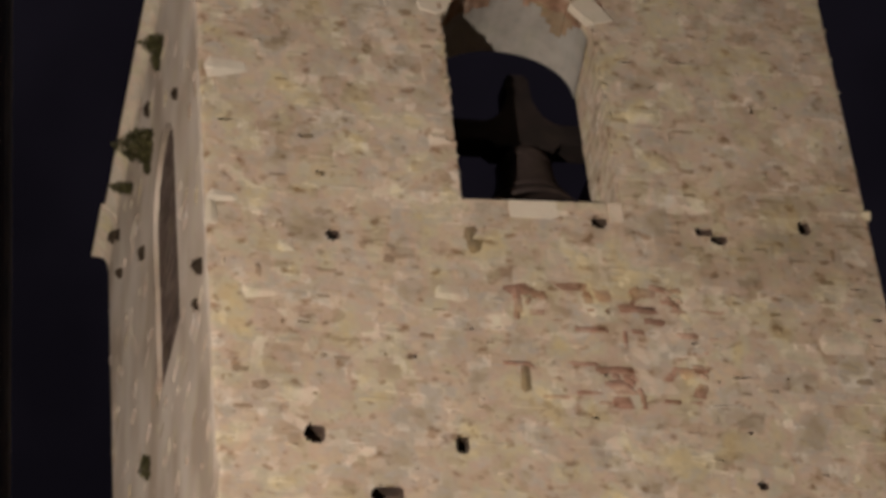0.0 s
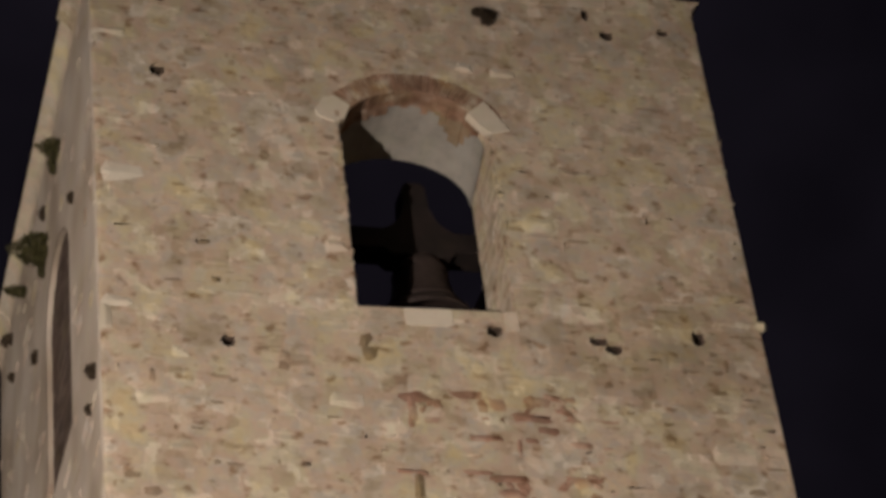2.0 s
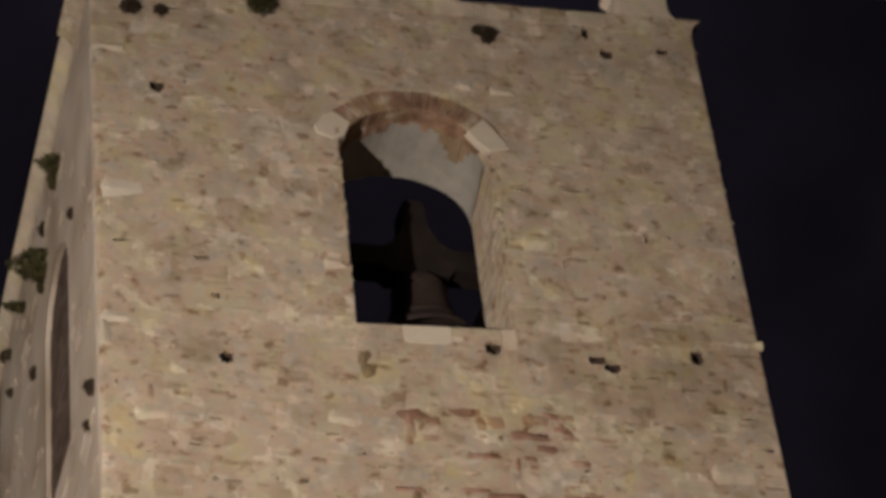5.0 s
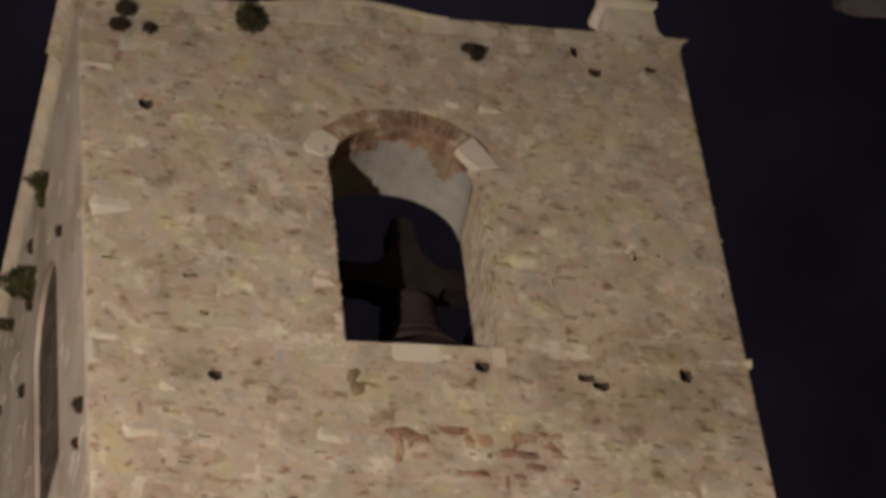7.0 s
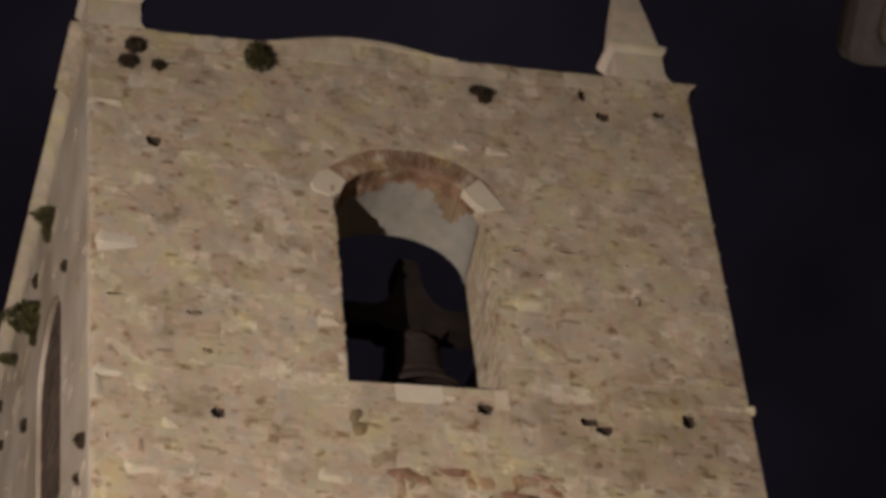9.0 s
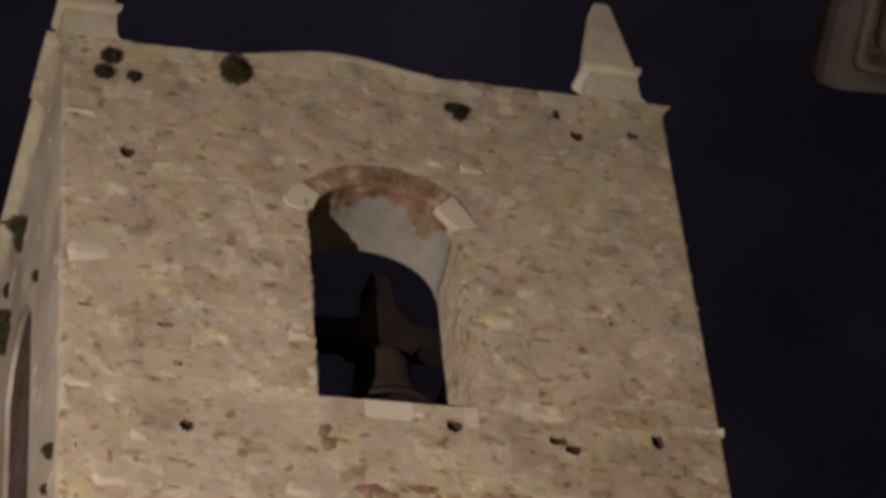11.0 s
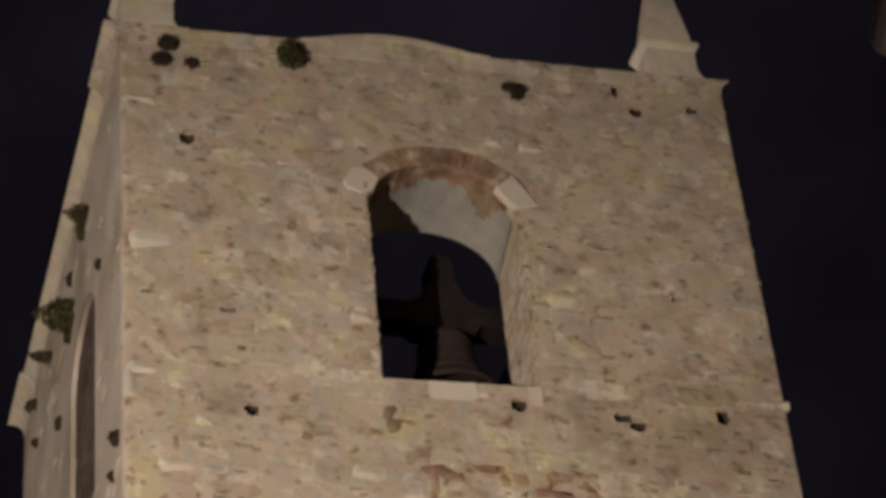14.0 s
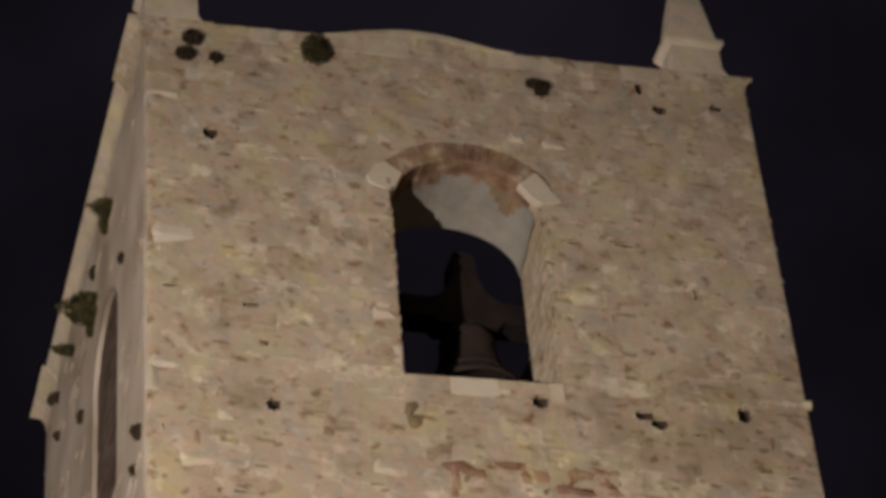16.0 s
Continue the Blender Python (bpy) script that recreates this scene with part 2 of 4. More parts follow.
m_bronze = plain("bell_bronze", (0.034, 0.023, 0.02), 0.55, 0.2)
m_iron = plain("dark_iron", (0.05, 0.048, 0.046), 0.5, 0.6)
m_zinc = plain("weathered_zinc", (0.48, 0.44, 0.40), 0.7, 0.1)
m_leaf = masonry("wall_leaves", [(0.0, (0.05, 0.048, 0.02)), (0.5, (0.085, 0.08, 0.034)), (1.0, (0.13, 0.12, 0.052))], "ISLAND", rough=0.6, spots=0.2, bump=0.1, blotch=0.2)
m_dry = masonry("dry_leaves", [(0.0, (0.055, 0.04, 0.027)), (0.5, (0.09, 0.066, 0.045)), (1.0, (0.13, 0.098, 0.066))], "ISLAND", rough=0.7, spots=0.2, bump=0.1, blotch=0.2)
m_stem = plain("plant_stem", (0.11, 0.085, 0.05), 0.8)
m_lens = plain("lamp_glass", (1.0, 0.82, 0.58), 0.2, 0.0, 6.0)


# ---- mesh helpers ----
def mesh_object(name, verts, faces, material, parent=None, label="", soft=False):
    me = bpy.data.meshes.new(name)
    me.from_pydata([tuple(v) for v in verts], [], faces)
    me.materials.append(material)
    me.update()
    if soft:
        me.shade_smooth()
    ob = new(name, me)
    if parent is not None:
        ob.parent = parent
    return tagged(ob, label)


def part(name, bm, material, parent, label=""):
    bmesh.ops.recalc_face_normals(bm, faces=bm.faces)
    me = bpy.data.meshes.new(name)
    bm.to_mesh(me)
    bm.free()
    me.materials.append(material)
    ob = new(name, me)
    if parent is not None:
        ob.parent = parent
    return tagged(ob, label)


def thing(name, label, category, group="", kind="", at=(0, 0, 0)):
    ob = new(name)
    ob.empty_display_size = 0.1
    ob.location = at
    bpy.context.view_layer.update()
    return tagged(ob, label, category, group, kind)


def box(bm, x0, x1, y0, y1, z0, z1, bevel=0.0, m=None):
    r = bmesh.ops.create_cube(bm, size=1.0, matrix=Matrix.Translation(((x0 + x1) / 2, (y0 + y1) / 2, (z0 + z1) / 2)) @ Matrix.Diagonal((x1 - x0, y1 - y0, z1 - z0, 1)))
    vs = r["verts"]
    if bevel:
        es = list({e for v in vs for e in v.link_edges})
        out = bmesh.ops.bevel(bm, geom=es, offset=bevel, segments=2, affect="EDGES", clamp_overlap=True)
        vs = list({v for f in out["faces"] for v in f.verts} | {v for v in vs if v.is_valid})
    if m is not None:
        bmesh.ops.transform(bm, matrix=m, verts=vs)
    return vs


def loft(bm, rings, cap=True):
    """Rings of equally many points, joined one to the next."""
    vr = [[bm.verts.new(p) for p in ring] for ring in rings]
    n = len(vr[0])
    for a, b in zip(vr, vr[1:]):
        for i in range(n):
            bm.faces.new((a[i], a[(i + 1) % n], b[(i + 1) % n], b[i]))
    if cap:
        bm.faces.new(list(reversed(vr[0])))
        bm.faces.new(vr[-1])


def square_ring(cx, cy, half, z, ch=0.0):
    if not ch:
        return [(cx - half, cy - half, z), (cx + half, cy - half, z), (cx + half, cy + half, z), (cx - half, cy + half, z)]
    h, c = half, ch
    return [(cx + x, cy + y, z) for x, y in ((-h + c, -h), (h - c, -h), (h, -h + c), (h, h - c), (h - c, h), (-h + c, h), (-h, h - c), (-h, -h + c))]


def round_ring(cx, cy, r, z, n=28):
    return [(cx + r * math.cos(2 * math.pi * i / n), cy + r * math.sin(2 * math.pi * i / n), z) for i in range(n)]


# ---- ground ----
bm = bmesh.new()
bmesh.ops.create_grid(bm, x_segments=40, y_segments=40, size=600.0)
ground = part("ground", bm, m_paving, None, "dark worn stone paving of the street at night")
tagged(ground, category="ground", kind="structure")

# ---- the tower ----
X0, X1, Y0, Y1 = -3.5, 3.5, 0.0, 7.55      # plan
ZT = 20.70                                  # top of the walls below the coping
LEAN = 0.035                                # the courses rise a little to the east
tower = thing("bell_tower", "tall square rubble stone bell tower, floodlit, with corner pinnacles", "tower")


def sag(x):
    return LEAN * (x + 1.0)


def soft_noise(u, v, s=1.0):
    return noise.noise(Vector((u * s, v * s, 3.7)))


def worn_back(u, v):
    """How far the corner towards the street is worn back, u from it at the height v."""
    r = min(0.14, max(0.015, 0.05 + 0.05 * noise.noise(Vector((0, 0, v * 1.7))) + 0.06 * noise.noise(Vector((4, 0, v * 4.6)))))
    q = max(u, 0.293 * r)
    return q, (0.0 if q >= r else r - math.sqrt(max(0.0, r * r - (r - q) ** 2)))


# openings: centre, half width, sill, springing, rise of the arch
FRONT = dict(c=-0.035, h=0.83, sill=16.29, spring=18.62, rise=0.60)
SIDE = dict(c=2.62, h=0.88, sill=15.97, spring=18.20, rise=0.68)
THICK = 0.95
SPLAY = 0.055                               # the east jamb of the front opening widens inwards
BACK = 0.04                                 # the core lies this far behind the face
FACE_Z = 11.5                               # the detailed facing starts here

HOLES = [(-2.23, 15.79, 0.12, 0.12), (0.55, 16.12, 0.15, 0.12), (1.665, 16.07, 0.17, 0.10), (1.82, 15.985, 0.16, 0.11), (2.78, 16.19, 0.13, 0.15),
         (-2.80, 19.23, 0.13, 0.13), (2.18, 20.66, 0.08, 0.15), (2.40, 20.37, 0.14, 0.12),
         (3.10, 20.50, 0.13, 0.09), (-2.43, 16.99, 0.13, 0.06), (-2.31, 16.53, 0.08, 0.06),
         (-2.55, 13.51, 0.17, 0.18), (-1.14, 13.44, 0.12, 0.17), (-1.91, 12.88, 0.27, 0.17), (1.81, 13.10, 0.10, 0.09)]
HOLES = [(u, v - sag(u), w * 1.2, h * 1.2) for u, v, w, h in HOLES]


def arch_z(o, u):
    k = max(0.0, 1 - ((u - o["c"]) / o["h"]) ** 2)
    return o["spring"] + o["rise"] * math.sqrt(k)


def in_opening(o, u, v, pad=0.0):
    if o is None or abs(u - o["c"]) > o["h"] + pad or v < o["sill"] - pad:
        return False
    hh, rr = o["h"] + pad, o["rise"] + pad
    k = 1 - ((u - o["c"]) / hh) ** 2
    return k > 0 and v < o["spring"] + rr * math.sqrt(k)


def wall_sheet(place, u0, u1, v0, v1, o, holes, thick, corner=False, back=True):
    """A wall of real thickness as verts and faces: place(u, v, d) puts a point d behind the face.
    The opening goes through it; the holes are pockets. A corner end is left open to join its neighbour."""
    N = 14
    us = {u0, u1} | {u0 + (u1 - u0) * i / 10 for i in range(11)}
    vs = {v0, v1} | {v0 + (v1 - v0) * i / 12 for i in range(13)}
    for hu, hv, hw, hh in holes:
        us |= {hu - hw / 2, hu + hw / 2}
        vs |= {hv - hh / 2, hv + hh / 2}
    if o:
        us |= {o["c"] + o["h"] * math.sin(math.pi * (i / N - 0.5)) for i in range(N + 1)}
        vs |= {o["sill"], o["spring"], o["spring"] + o["rise"]}
    us, vs = sorted(us), sorted(vs)
    verts, faces, index = [], [], {}

    def vid(u, v, d):
        k = (round(u, 5), round(v, 5), round(d, 4))
        if k not in index:
            index[k] = len(verts)
            verts.append(place(u, v, d))
        return index[k]

    def quad(a, b, c, d):
        f = []
        for q in (a, b, c, d):
            i = vid(*q)
            if i not in f:
                f.append(i)
        if len(f) > 2:
            faces.append(f)

    top = o["spring"] + o["rise"] if o else 0
    for a, b in zip(us, us[1:]):
        for c, d in zip(vs, vs[1:]):
            mu, mv = (a + b) / 2, (c + d) / 2
            if b - a < 1e-4 or d - c < 1e-4:
                continue
            inside = o and abs(mu - o["c"]) < o["h"]
            if inside and o["sill"] < mv < o["spring"]:
                continue
            if inside and o["spring"] < mv < top:
                za, zb = arch_z(o, a), arch_z(o, b)
                if za >= d - 1e-6 and zb >= d - 1e-6:
                    continue
                for dep in (0.0, thick):
                    quad((a, max(za, c), dep), (b, max(zb, c), dep), (b, max(d, zb), dep), (a, max(d, za), dep))
                continue
            hole = any(abs(mu - hu) < hw / 2 and abs(mv - hv) < hh / 2 for hu, hv, hw, hh in holes)
            dep = 0.18 if hole else 0.0
            quad((a, c, dep), (b, c, dep), (b, d, dep), (a, d, dep))
            if back:
                quad((a, c, thick), (b, c, thick), (b, d, thick), (a, d, thick))
    for hu, hv, hw, hh in holes:
        a, b, c, d = hu - hw / 2, hu + hw / 2, hv - hh / 2, hv + hh / 2
        for p, q in (((a, c), (b, c)), ((b, c), (b, d)), ((b, d), (a, d)), ((a, d), (a, c))):
            quad((*p, 0.0), (*q, 0.0), (*q, 0.18), (*p, 0.18))
    # reveals of the opening
    if o:
        ring = [(o["c"] - o["h"], o["sill"])]
        ring += [(o["c"] + o["h"] * math.sin(math.pi * (i / N - 0.5)), arch_z(o, o["c"] + o["h"] * math.sin(math.pi * (i / N - 0.5)))) for i in range(N + 1)]
        ring.append((o["c"] + o["h"], o["sill"]))
        for p, q in zip(ring, ring[1:] + ring[:1]):
            quad((*p, 0.0), (*q, 0.0), (*q, thick), (*p, thick))
    # outer edges
    for p, q in (((u0, v0), (u1, v0)), ((u1, v0), (u1, v1)), ((u1, v1), (u0, v1)), ((u0, v1), (u0, v0))):
        if not (corner and p[0] == q[0] == u0):
            quad((*p, 0.0), (*q, 0.0), (*q, thick), (*p, thick))
    return verts, faces


def front_place(u, v, d):
    if d > 0.5 and abs(u - FRONT["c"] - FRONT["h"]) < 1e-3:
        u += SPLAY
    return (u, Y0 + (d if d > 0.5 else d + BACK), v + sag(u) * (1 if v > 5 else 0))


def west_place(u, v, d):
    return (X0 + (d if d > 0.5 else d + 0.003), u, v + (sag(X0) if v > 5 else 0))


wall_s = mesh_object("wall", *wall_sheet(front_place, X0 + 0.10, X1, 0.0, ZT, FRONT, HOLES, THICK, True), m_mortar, tower, "rubble front wall with an arched bell opening")
wall_w = mesh_object("wall", *wall_sheet(west_place, Y0 + THICK, Y1 - THICK, 0.0, ZT, SIDE, [], THICK), m_mortar_side, tower, "rubble side wall with an arched bell opening")
mesh_object("wall", *wall_sheet(lambda u, v, d: west_place(u, v, d + 0.038), Y0 + 0.10, Y0 + THICK - 0.002, 0.0, ZT, None, [], 0.6, True, False), m_mortar_side, tower, "rubble corner of the side wall")
mesh_object("wall", *wall_sheet(lambda u, v, d: (X1 - d, u, v + (sag(X1) if v > 5 else 0)), Y0 + THICK, Y1 - THICK, 0.0, ZT, dict(SIDE, c=3.8), [], THICK), m_inside, tower)
mesh_object("wall", *wall_sheet(lambda u, v, d: (u, Y1 - d, v + (sag(u) if v > 5 else 0)), X0, X1, 0.0, ZT, FRONT, [], THICK), m_inside, tower)


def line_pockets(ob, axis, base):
    """Dark lining of the small dirty holes; the shade of their depth is put into its colour."""
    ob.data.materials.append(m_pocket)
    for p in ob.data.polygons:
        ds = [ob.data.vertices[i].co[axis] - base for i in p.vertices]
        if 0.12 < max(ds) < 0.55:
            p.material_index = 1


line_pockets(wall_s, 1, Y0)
bm = bmesh.new()
box(bm, X0 + THICK, X1 - THICK, Y0 + THICK, Y1 - THICK, 15.0, 15.25)
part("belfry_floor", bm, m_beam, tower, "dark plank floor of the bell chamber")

# ---- rubble stones on the walls ----
def stone_outline(w, h, rng):
    """An uneven eight-cornered outline, centred, w wide and h high."""
    a, b = w / 2, h / 2
    ca, cb = min(a, b) * rng.uniform(0.25, 0.7), min(a, b) * rng.uniform(0.25, 0.7)
    pts = [(-a + ca, -b), (a - cb, -b), (a, -b + cb), (a, b - ca), (a - ca, b), (-a + cb, b), (-a, b - cb), (-a, -b + ca)]
    j = min(w, h) * 0.20
    return [(x + rng.uniform(-j, j), y + rng.uniform(-j, j)) for x, y in pts]


def stone_shape(w, h, proud, rng, back=-0.05):
    """Verts (u, v, out) and faces of a rounded rubble face; with back None only the domed face itself."""
    o = stone_outline(w, h, rng)
    inset = min(w, h) * 0.40
    k, l = 1 - 2 * inset / w, 1 - 2 * inset / h
    tu, tv = rng.uniform(-0.12, 0.12), rng.uniform(-0.15, 0.15)
    vs = [] if back is None else [(x, y, back) for x, y in o]
    vs += [(x, y, proud * 0.45 - 0.004 if back is not None else min(proud * 0.3, 0.0) - 0.013) for x, y in o]
    vs += [(x * k, y * l, max(proud * 0.6, proud + (tu * x + tv * y) * 0.15)) for x, y in o]
    vs.append((0, 0, proud * 1.06))
    fs = []
    rows = (0,) if back is None else (0, 8)
    for r in rows:
        for i in range(8):
            fs.append((r + i, r + (i + 1) % 8, r + 8 + (i + 1) % 8, r + 8 + i))
    top = rows[-1] + 8
    for i in range(8):
        fs.append((top + i, top + (i + 1) % 8, top + 8))
    return vs, fs


BRICK_ZONES = [(-0.45, -0.05, 14.85, 15.25), (0.40, 1.30, 14.80, 15.25), (-0.60, -0.40, 13.9, 14.45), (0.25, 0.68, 13.85, 14.4),
               (1.05, 1.50, 13.9, 14.4), (-0.55, 0.35, 14.38, 14.52), (1.5, 1.95, 14.85, 15.05)]


def is_brick(u, v, rng):
    for a, b, c, d in BRICK_ZONES:
        if a < u < b and c < v < d:
            return rng.random() < 0.6
    if -0.6 < u < 1.7 and 13.8 < v < 15.3:
        return rng.random() < 0.10
    return False


def lay_courses(u0, u1, v0, v1, o, holes, rng, ring=0.27, keep_out=()):
    """Yields (u, v, w, h, brick) for every stone of a face, course by course."""
    v = v0
    while v < v1 - 0.05:
        h = rng.choice((0.10, 0.13, 0.15, 0.18, 0.20, 0.23))
        h = min(h, v1 - v)
        u = u0 + rng.uniform(0.0, 0.02)
        while u < u1 - 0.04:
            w = rng.choice((0.12, 0.17, 0.22, 0.28, 0.34, 0.42)) * rng.uniform(0.8, 1.25)
            if u + w > u1 - 0.09:
                w = u1 + rng.uniform(-0.012, 0.016) - u
            a, b = u, u + w
            u += w
            c = v + h / 2
            lift = 0.07 * soft_noise(a, v, 0.9) + rng.uniform(-0.035, 0.035)
            pieces = [(a, b)]
            if o:
                for e in (o["c"] - o["h"], o["c"] + o["h"]):
                    nxt = []
                    for p, q in pieces:
                        if o["sill"] - 0.2 < c + lift < o["spring"] and p < e < q:
                            nxt += [(p, e), (e, q)]
                        else:
                            nxt.append((p, q))
                    pieces = nxt
            for p, q in pieces:
                m, ww = (p + q) / 2, q - p
                if ww < 0.05:
                    continue
                cv = c + lift
                pad = ring if o and cv > o["spring"] - 0.05 else 0.0
                if in_opening(o, m, cv, pad) or (o and abs(m - o["c"]) < o["h"] and o["sill"] - 0.2 < cv < o["sill"] + 0.06):
                    continue
                hit = False
                for hu, hv, hw, hh in holes:
                    if abs(m - hu) < (ww + hw) / 2 and abs(cv - hv) < (h + hh) / 2:
                        if abs(m - hu) > hw / 2 + 0.04 and ww > 0.12:      # cut the stone back to the hole's edge
                            if m < hu:
                                q = hu - hw / 2
                            else:
                                p = hu + hw / 2
                            m, ww = (p + q) / 2, q - p
                            hit = hit or ww < 0.05
                        else:
                            hit = True
                for ka, kb, kc, kd in keep_out:
                    if ka < m < kb and kc < cv + sag(m) < kd:
                        hit = True
                if hit:
                    continue
                two = h > 0.14 and ww < 0.24 and rng.random() < 0.45
                for s in ((-1, 1) if two else (0,)):
                    hs = h / 2 if two else h
                    yield m, cv + s * h / 4, max(0.03, ww - 0.014), hs - 0.013, is_brick(m, cv, rng)
        v += h


rng = random.Random(11)
LARGE = [(-3.25, 17.80, 0.42, 0.25, 0), (-3.33, 16.17, 0.32, 0.15, 0), (-3.44, 15.98, 0.11, 0.30, 0), (-3.30, 19.72, 0.36, 0.12, 1), (2.95, 14.75, 0.5, 0.17, 1),
         (-3.0, 15.07, 0.34, 0.14, 1), (-2.72, 15.62, 0.18, 0.15, 1), (-1.05, 17.05, 0.24, 0.12, 1), (1.2, 17.55, 0.34, 0.18, 1),
         (0.40, 15.05, 0.22, 0.16, 1), (-1.1, 15.15, 0.34, 0.18, 1), (1.05, 19.62, 0.3, 0.14, 1), (0.62, 19.66, 0.2, 0.12, 1),
         (-0.80, 15.74, 0.14, 0.18, 2), (-0.84, 15.88, 0.13, 0.17, 2), (-0.45, 14.20, 0.1, 0.3, 2)]
# weathered stones: x, z, width, height, and 1 for the darker ones
LEFT_MARKS = [(-2.33, 15.35, 0.25, 0.12, 0), (-1.68, 15.53, 0.23, 0.2, 0), (-2.38, 15.05, 0.19, 0.09, 0), (-3.23, 14.18, 0.27, 0.14, 0), (-3.05, 14.03, 0.29, 0.19, 0), (-3.22, 13.78, 0.24, 0.12, 0),
               (-2.23, 14.35, 0.22, 0.1, 0), (-1.23, 14.95, 0.16, 0.05, 1), (-1.38, 14.64, 0.2, 0.12, 0), (-2.59, 14.74, 0.15, 0.06, 1), (-2.8, 14.74, 0.08, 0.09, 1), (-3.0, 15.33, 0.12, 0.21, 0),
               (-2.75, 16.48, 0.2, 0.07, 0), (-1.95, 14.32, 0.15, 0.05, 0), (-1.81, 14.41, 0.07, 0.07, 1), (-2.52, 13.94, 0.09, 0.07, 1), (-3.09, 14.94, 0.11, 0.05, 0), (-2.42, 14.37, 0.13, 0.13, 0)]
RIGHT_MARKS = [(1.59, 16.83, 0.21, 0.13, 0), (2.62, 16.95, 0.17, 0.12, 0), (2.75, 16.68, 0.23, 0.18, 0), (0.93, 17.46, 0.25, 0.11, 0), (1.7, 15.52, 0.11, 0.08, 1), (2.04, 15.75, 0.28, 0.13, 0),
               (2.9, 15.51, 0.2, 0.1, 1), (3.03, 15.85, 0.1, 0.17, 1), (2.27, 15.09, 0.19, 0.11, 1), (1.87, 15.2, 0.12, 0.07, 1), (2.3, 15.96, 0.25, 0.07, 0), (2.86, 15.27, 0.19, 0.06, 0),
               (3.35, 14.61, 0.26, 0.08, 0), (3.08, 14.33, 0.26, 0.17, 0), (1.81, 14.13, 0.18, 0.1, 0), (2.04, 14.04, 0.1, 0.05, 1), (1.85, 16.87, 0.11, 0.1, 1), (1.58, 16.52, 0.19, 0.09, 1)]
UPPER_MARKS = [(-2.51, 19.32, 0.12, 0.11, 1), (2.75, 19.3, 0.35, 0.07, 0), (2.74, 18.52, 0.15, 0.06, 1), (2.27, 19.82, 0.22, 0.07, 0), (1.63, 18.34, 0.22, 0.07, 0), (2.49, 16.5, 0.39, 0.07, 0), (2.67, 16.88, 0.17, 0.12, 0),
               (-2.4, 16.98, 0.13, 0.07, 1), (-2.32, 16.52, 0.09, 0.07, 1), (-1.94, 17.69, 0.11, 0.07, 1), (-2.65, 17.7, 0.16, 0.07, 0), (-2.38, 18.05, 0.09, 0.05, 1), (-1.01, 18.5, 0.2, 0.12, 0),
               (-2.09, 17.36, 0.09, 0.05, 1), (-2.67, 18.94, 0.16, 0.08, 1), (-1.08, 18.27, 0.18, 0.08, 0), (1.62, 17.35, 0.26, 0.07, 0)]
BRICK_MARKS = [(0.41, 15.03, 0.22, 0.11), (0.9, 15.28, 0.28, 0.14), (0.81, 15.07, 0.36, 0.12), (0.63, 14.69, 0.07, 0.16), (0.77, 14.8, 0.13, 0.06), (1.29, 14.78, 0.2, 0.07),
               (0.29, 14.8, 0.29, 0.07), (0.48, 14.34, 0.35, 0.08), (0.48, 14.18, 0.28, 0.14), (0.51, 13.97, 0.24, 0.14), (1.26, 14.37, 0.31, 0.08), (1.34, 14.14, 0.21, 0.17),
               (1.03, 14.0, 0.15, 0.05), (0.96, 14.93, 0.2, 0.09), (1.14, 15.17, 0.16, 0.08), (-0.43, 15.11, 0.1, 0.24), (-0.3, 15.23, 0.18, 0.09), (-0.16, 15.18, 0.11, 0.11),
               (0.16, 14.4, 0.25, 0.07), (-0.5, 14.37, 0.26, 0.06)]
SKEW = [(-1.16, -0.70, 18.70, 19.13), (0.55, 1.06, 18.72, 19.22)]
keep = [(x - w / 2 - 0.03, x + w / 2 + 0.03, z - h / 2 - 0.03, z + h / 2 + 0.03) for x, z, w, h, _ in LARGE] + SKEW
keep += [(m[0] - m[2] / 2, m[0] + m[2] / 2, m[1] - m[3] / 2, m[1] + m[3] / 2) for m in LEFT_MARKS + RIGHT_MARKS + UPPER_MARKS + BRICK_MARKS]

VARIANTS = []
for i in range(14):
    vs, fs = stone_shape(0.26, 0.13, 0.018, random.Random(100 + i))
    VARIANTS.append(([(x / 0.26, -d, y / 0.13) for x, y, d in vs], [tuple(reversed(f)) for f in fs]))


def unit_meshes(name, material):
    out = []
    for vs, fs in VARIANTS:
        me = bpy.data.meshes.new(name)
        me.from_pydata(vs, [], [tuple(reversed(f)) for f in fs])
        me.materials.append(material)
        out.append(me)
    return out


rest = {"stone": ([], []), "brick": ([], [])}
singles = []
for u, v, w, h, brick in lay_courses(X0 + 0.08, X1, FACE_Z, ZT, FRONT, HOLES, rng, keep_out=keep):
    z = v + sag(u)
    if -2.2 < u < 2.0 and 15.05 < v < 16.5 and len(singles) < 300:
        singles.append((u, z, w, h, brick))
        continue
    vs, fs = stone_shape(w, h, rng.uniform(0.003, 0.007) if brick else rng.uniform(-0.003, 0.0075), rng, None)
    V, F = rest["brick" if brick else "stone"]
    n = len(V)
    V += [(u + a, Y0 - d + worn_back(u + a - X0, v)[1], z + b) for a, b, d in vs]
    F += [tuple(n + i for i in f) for f in fs]
west = ([], [])
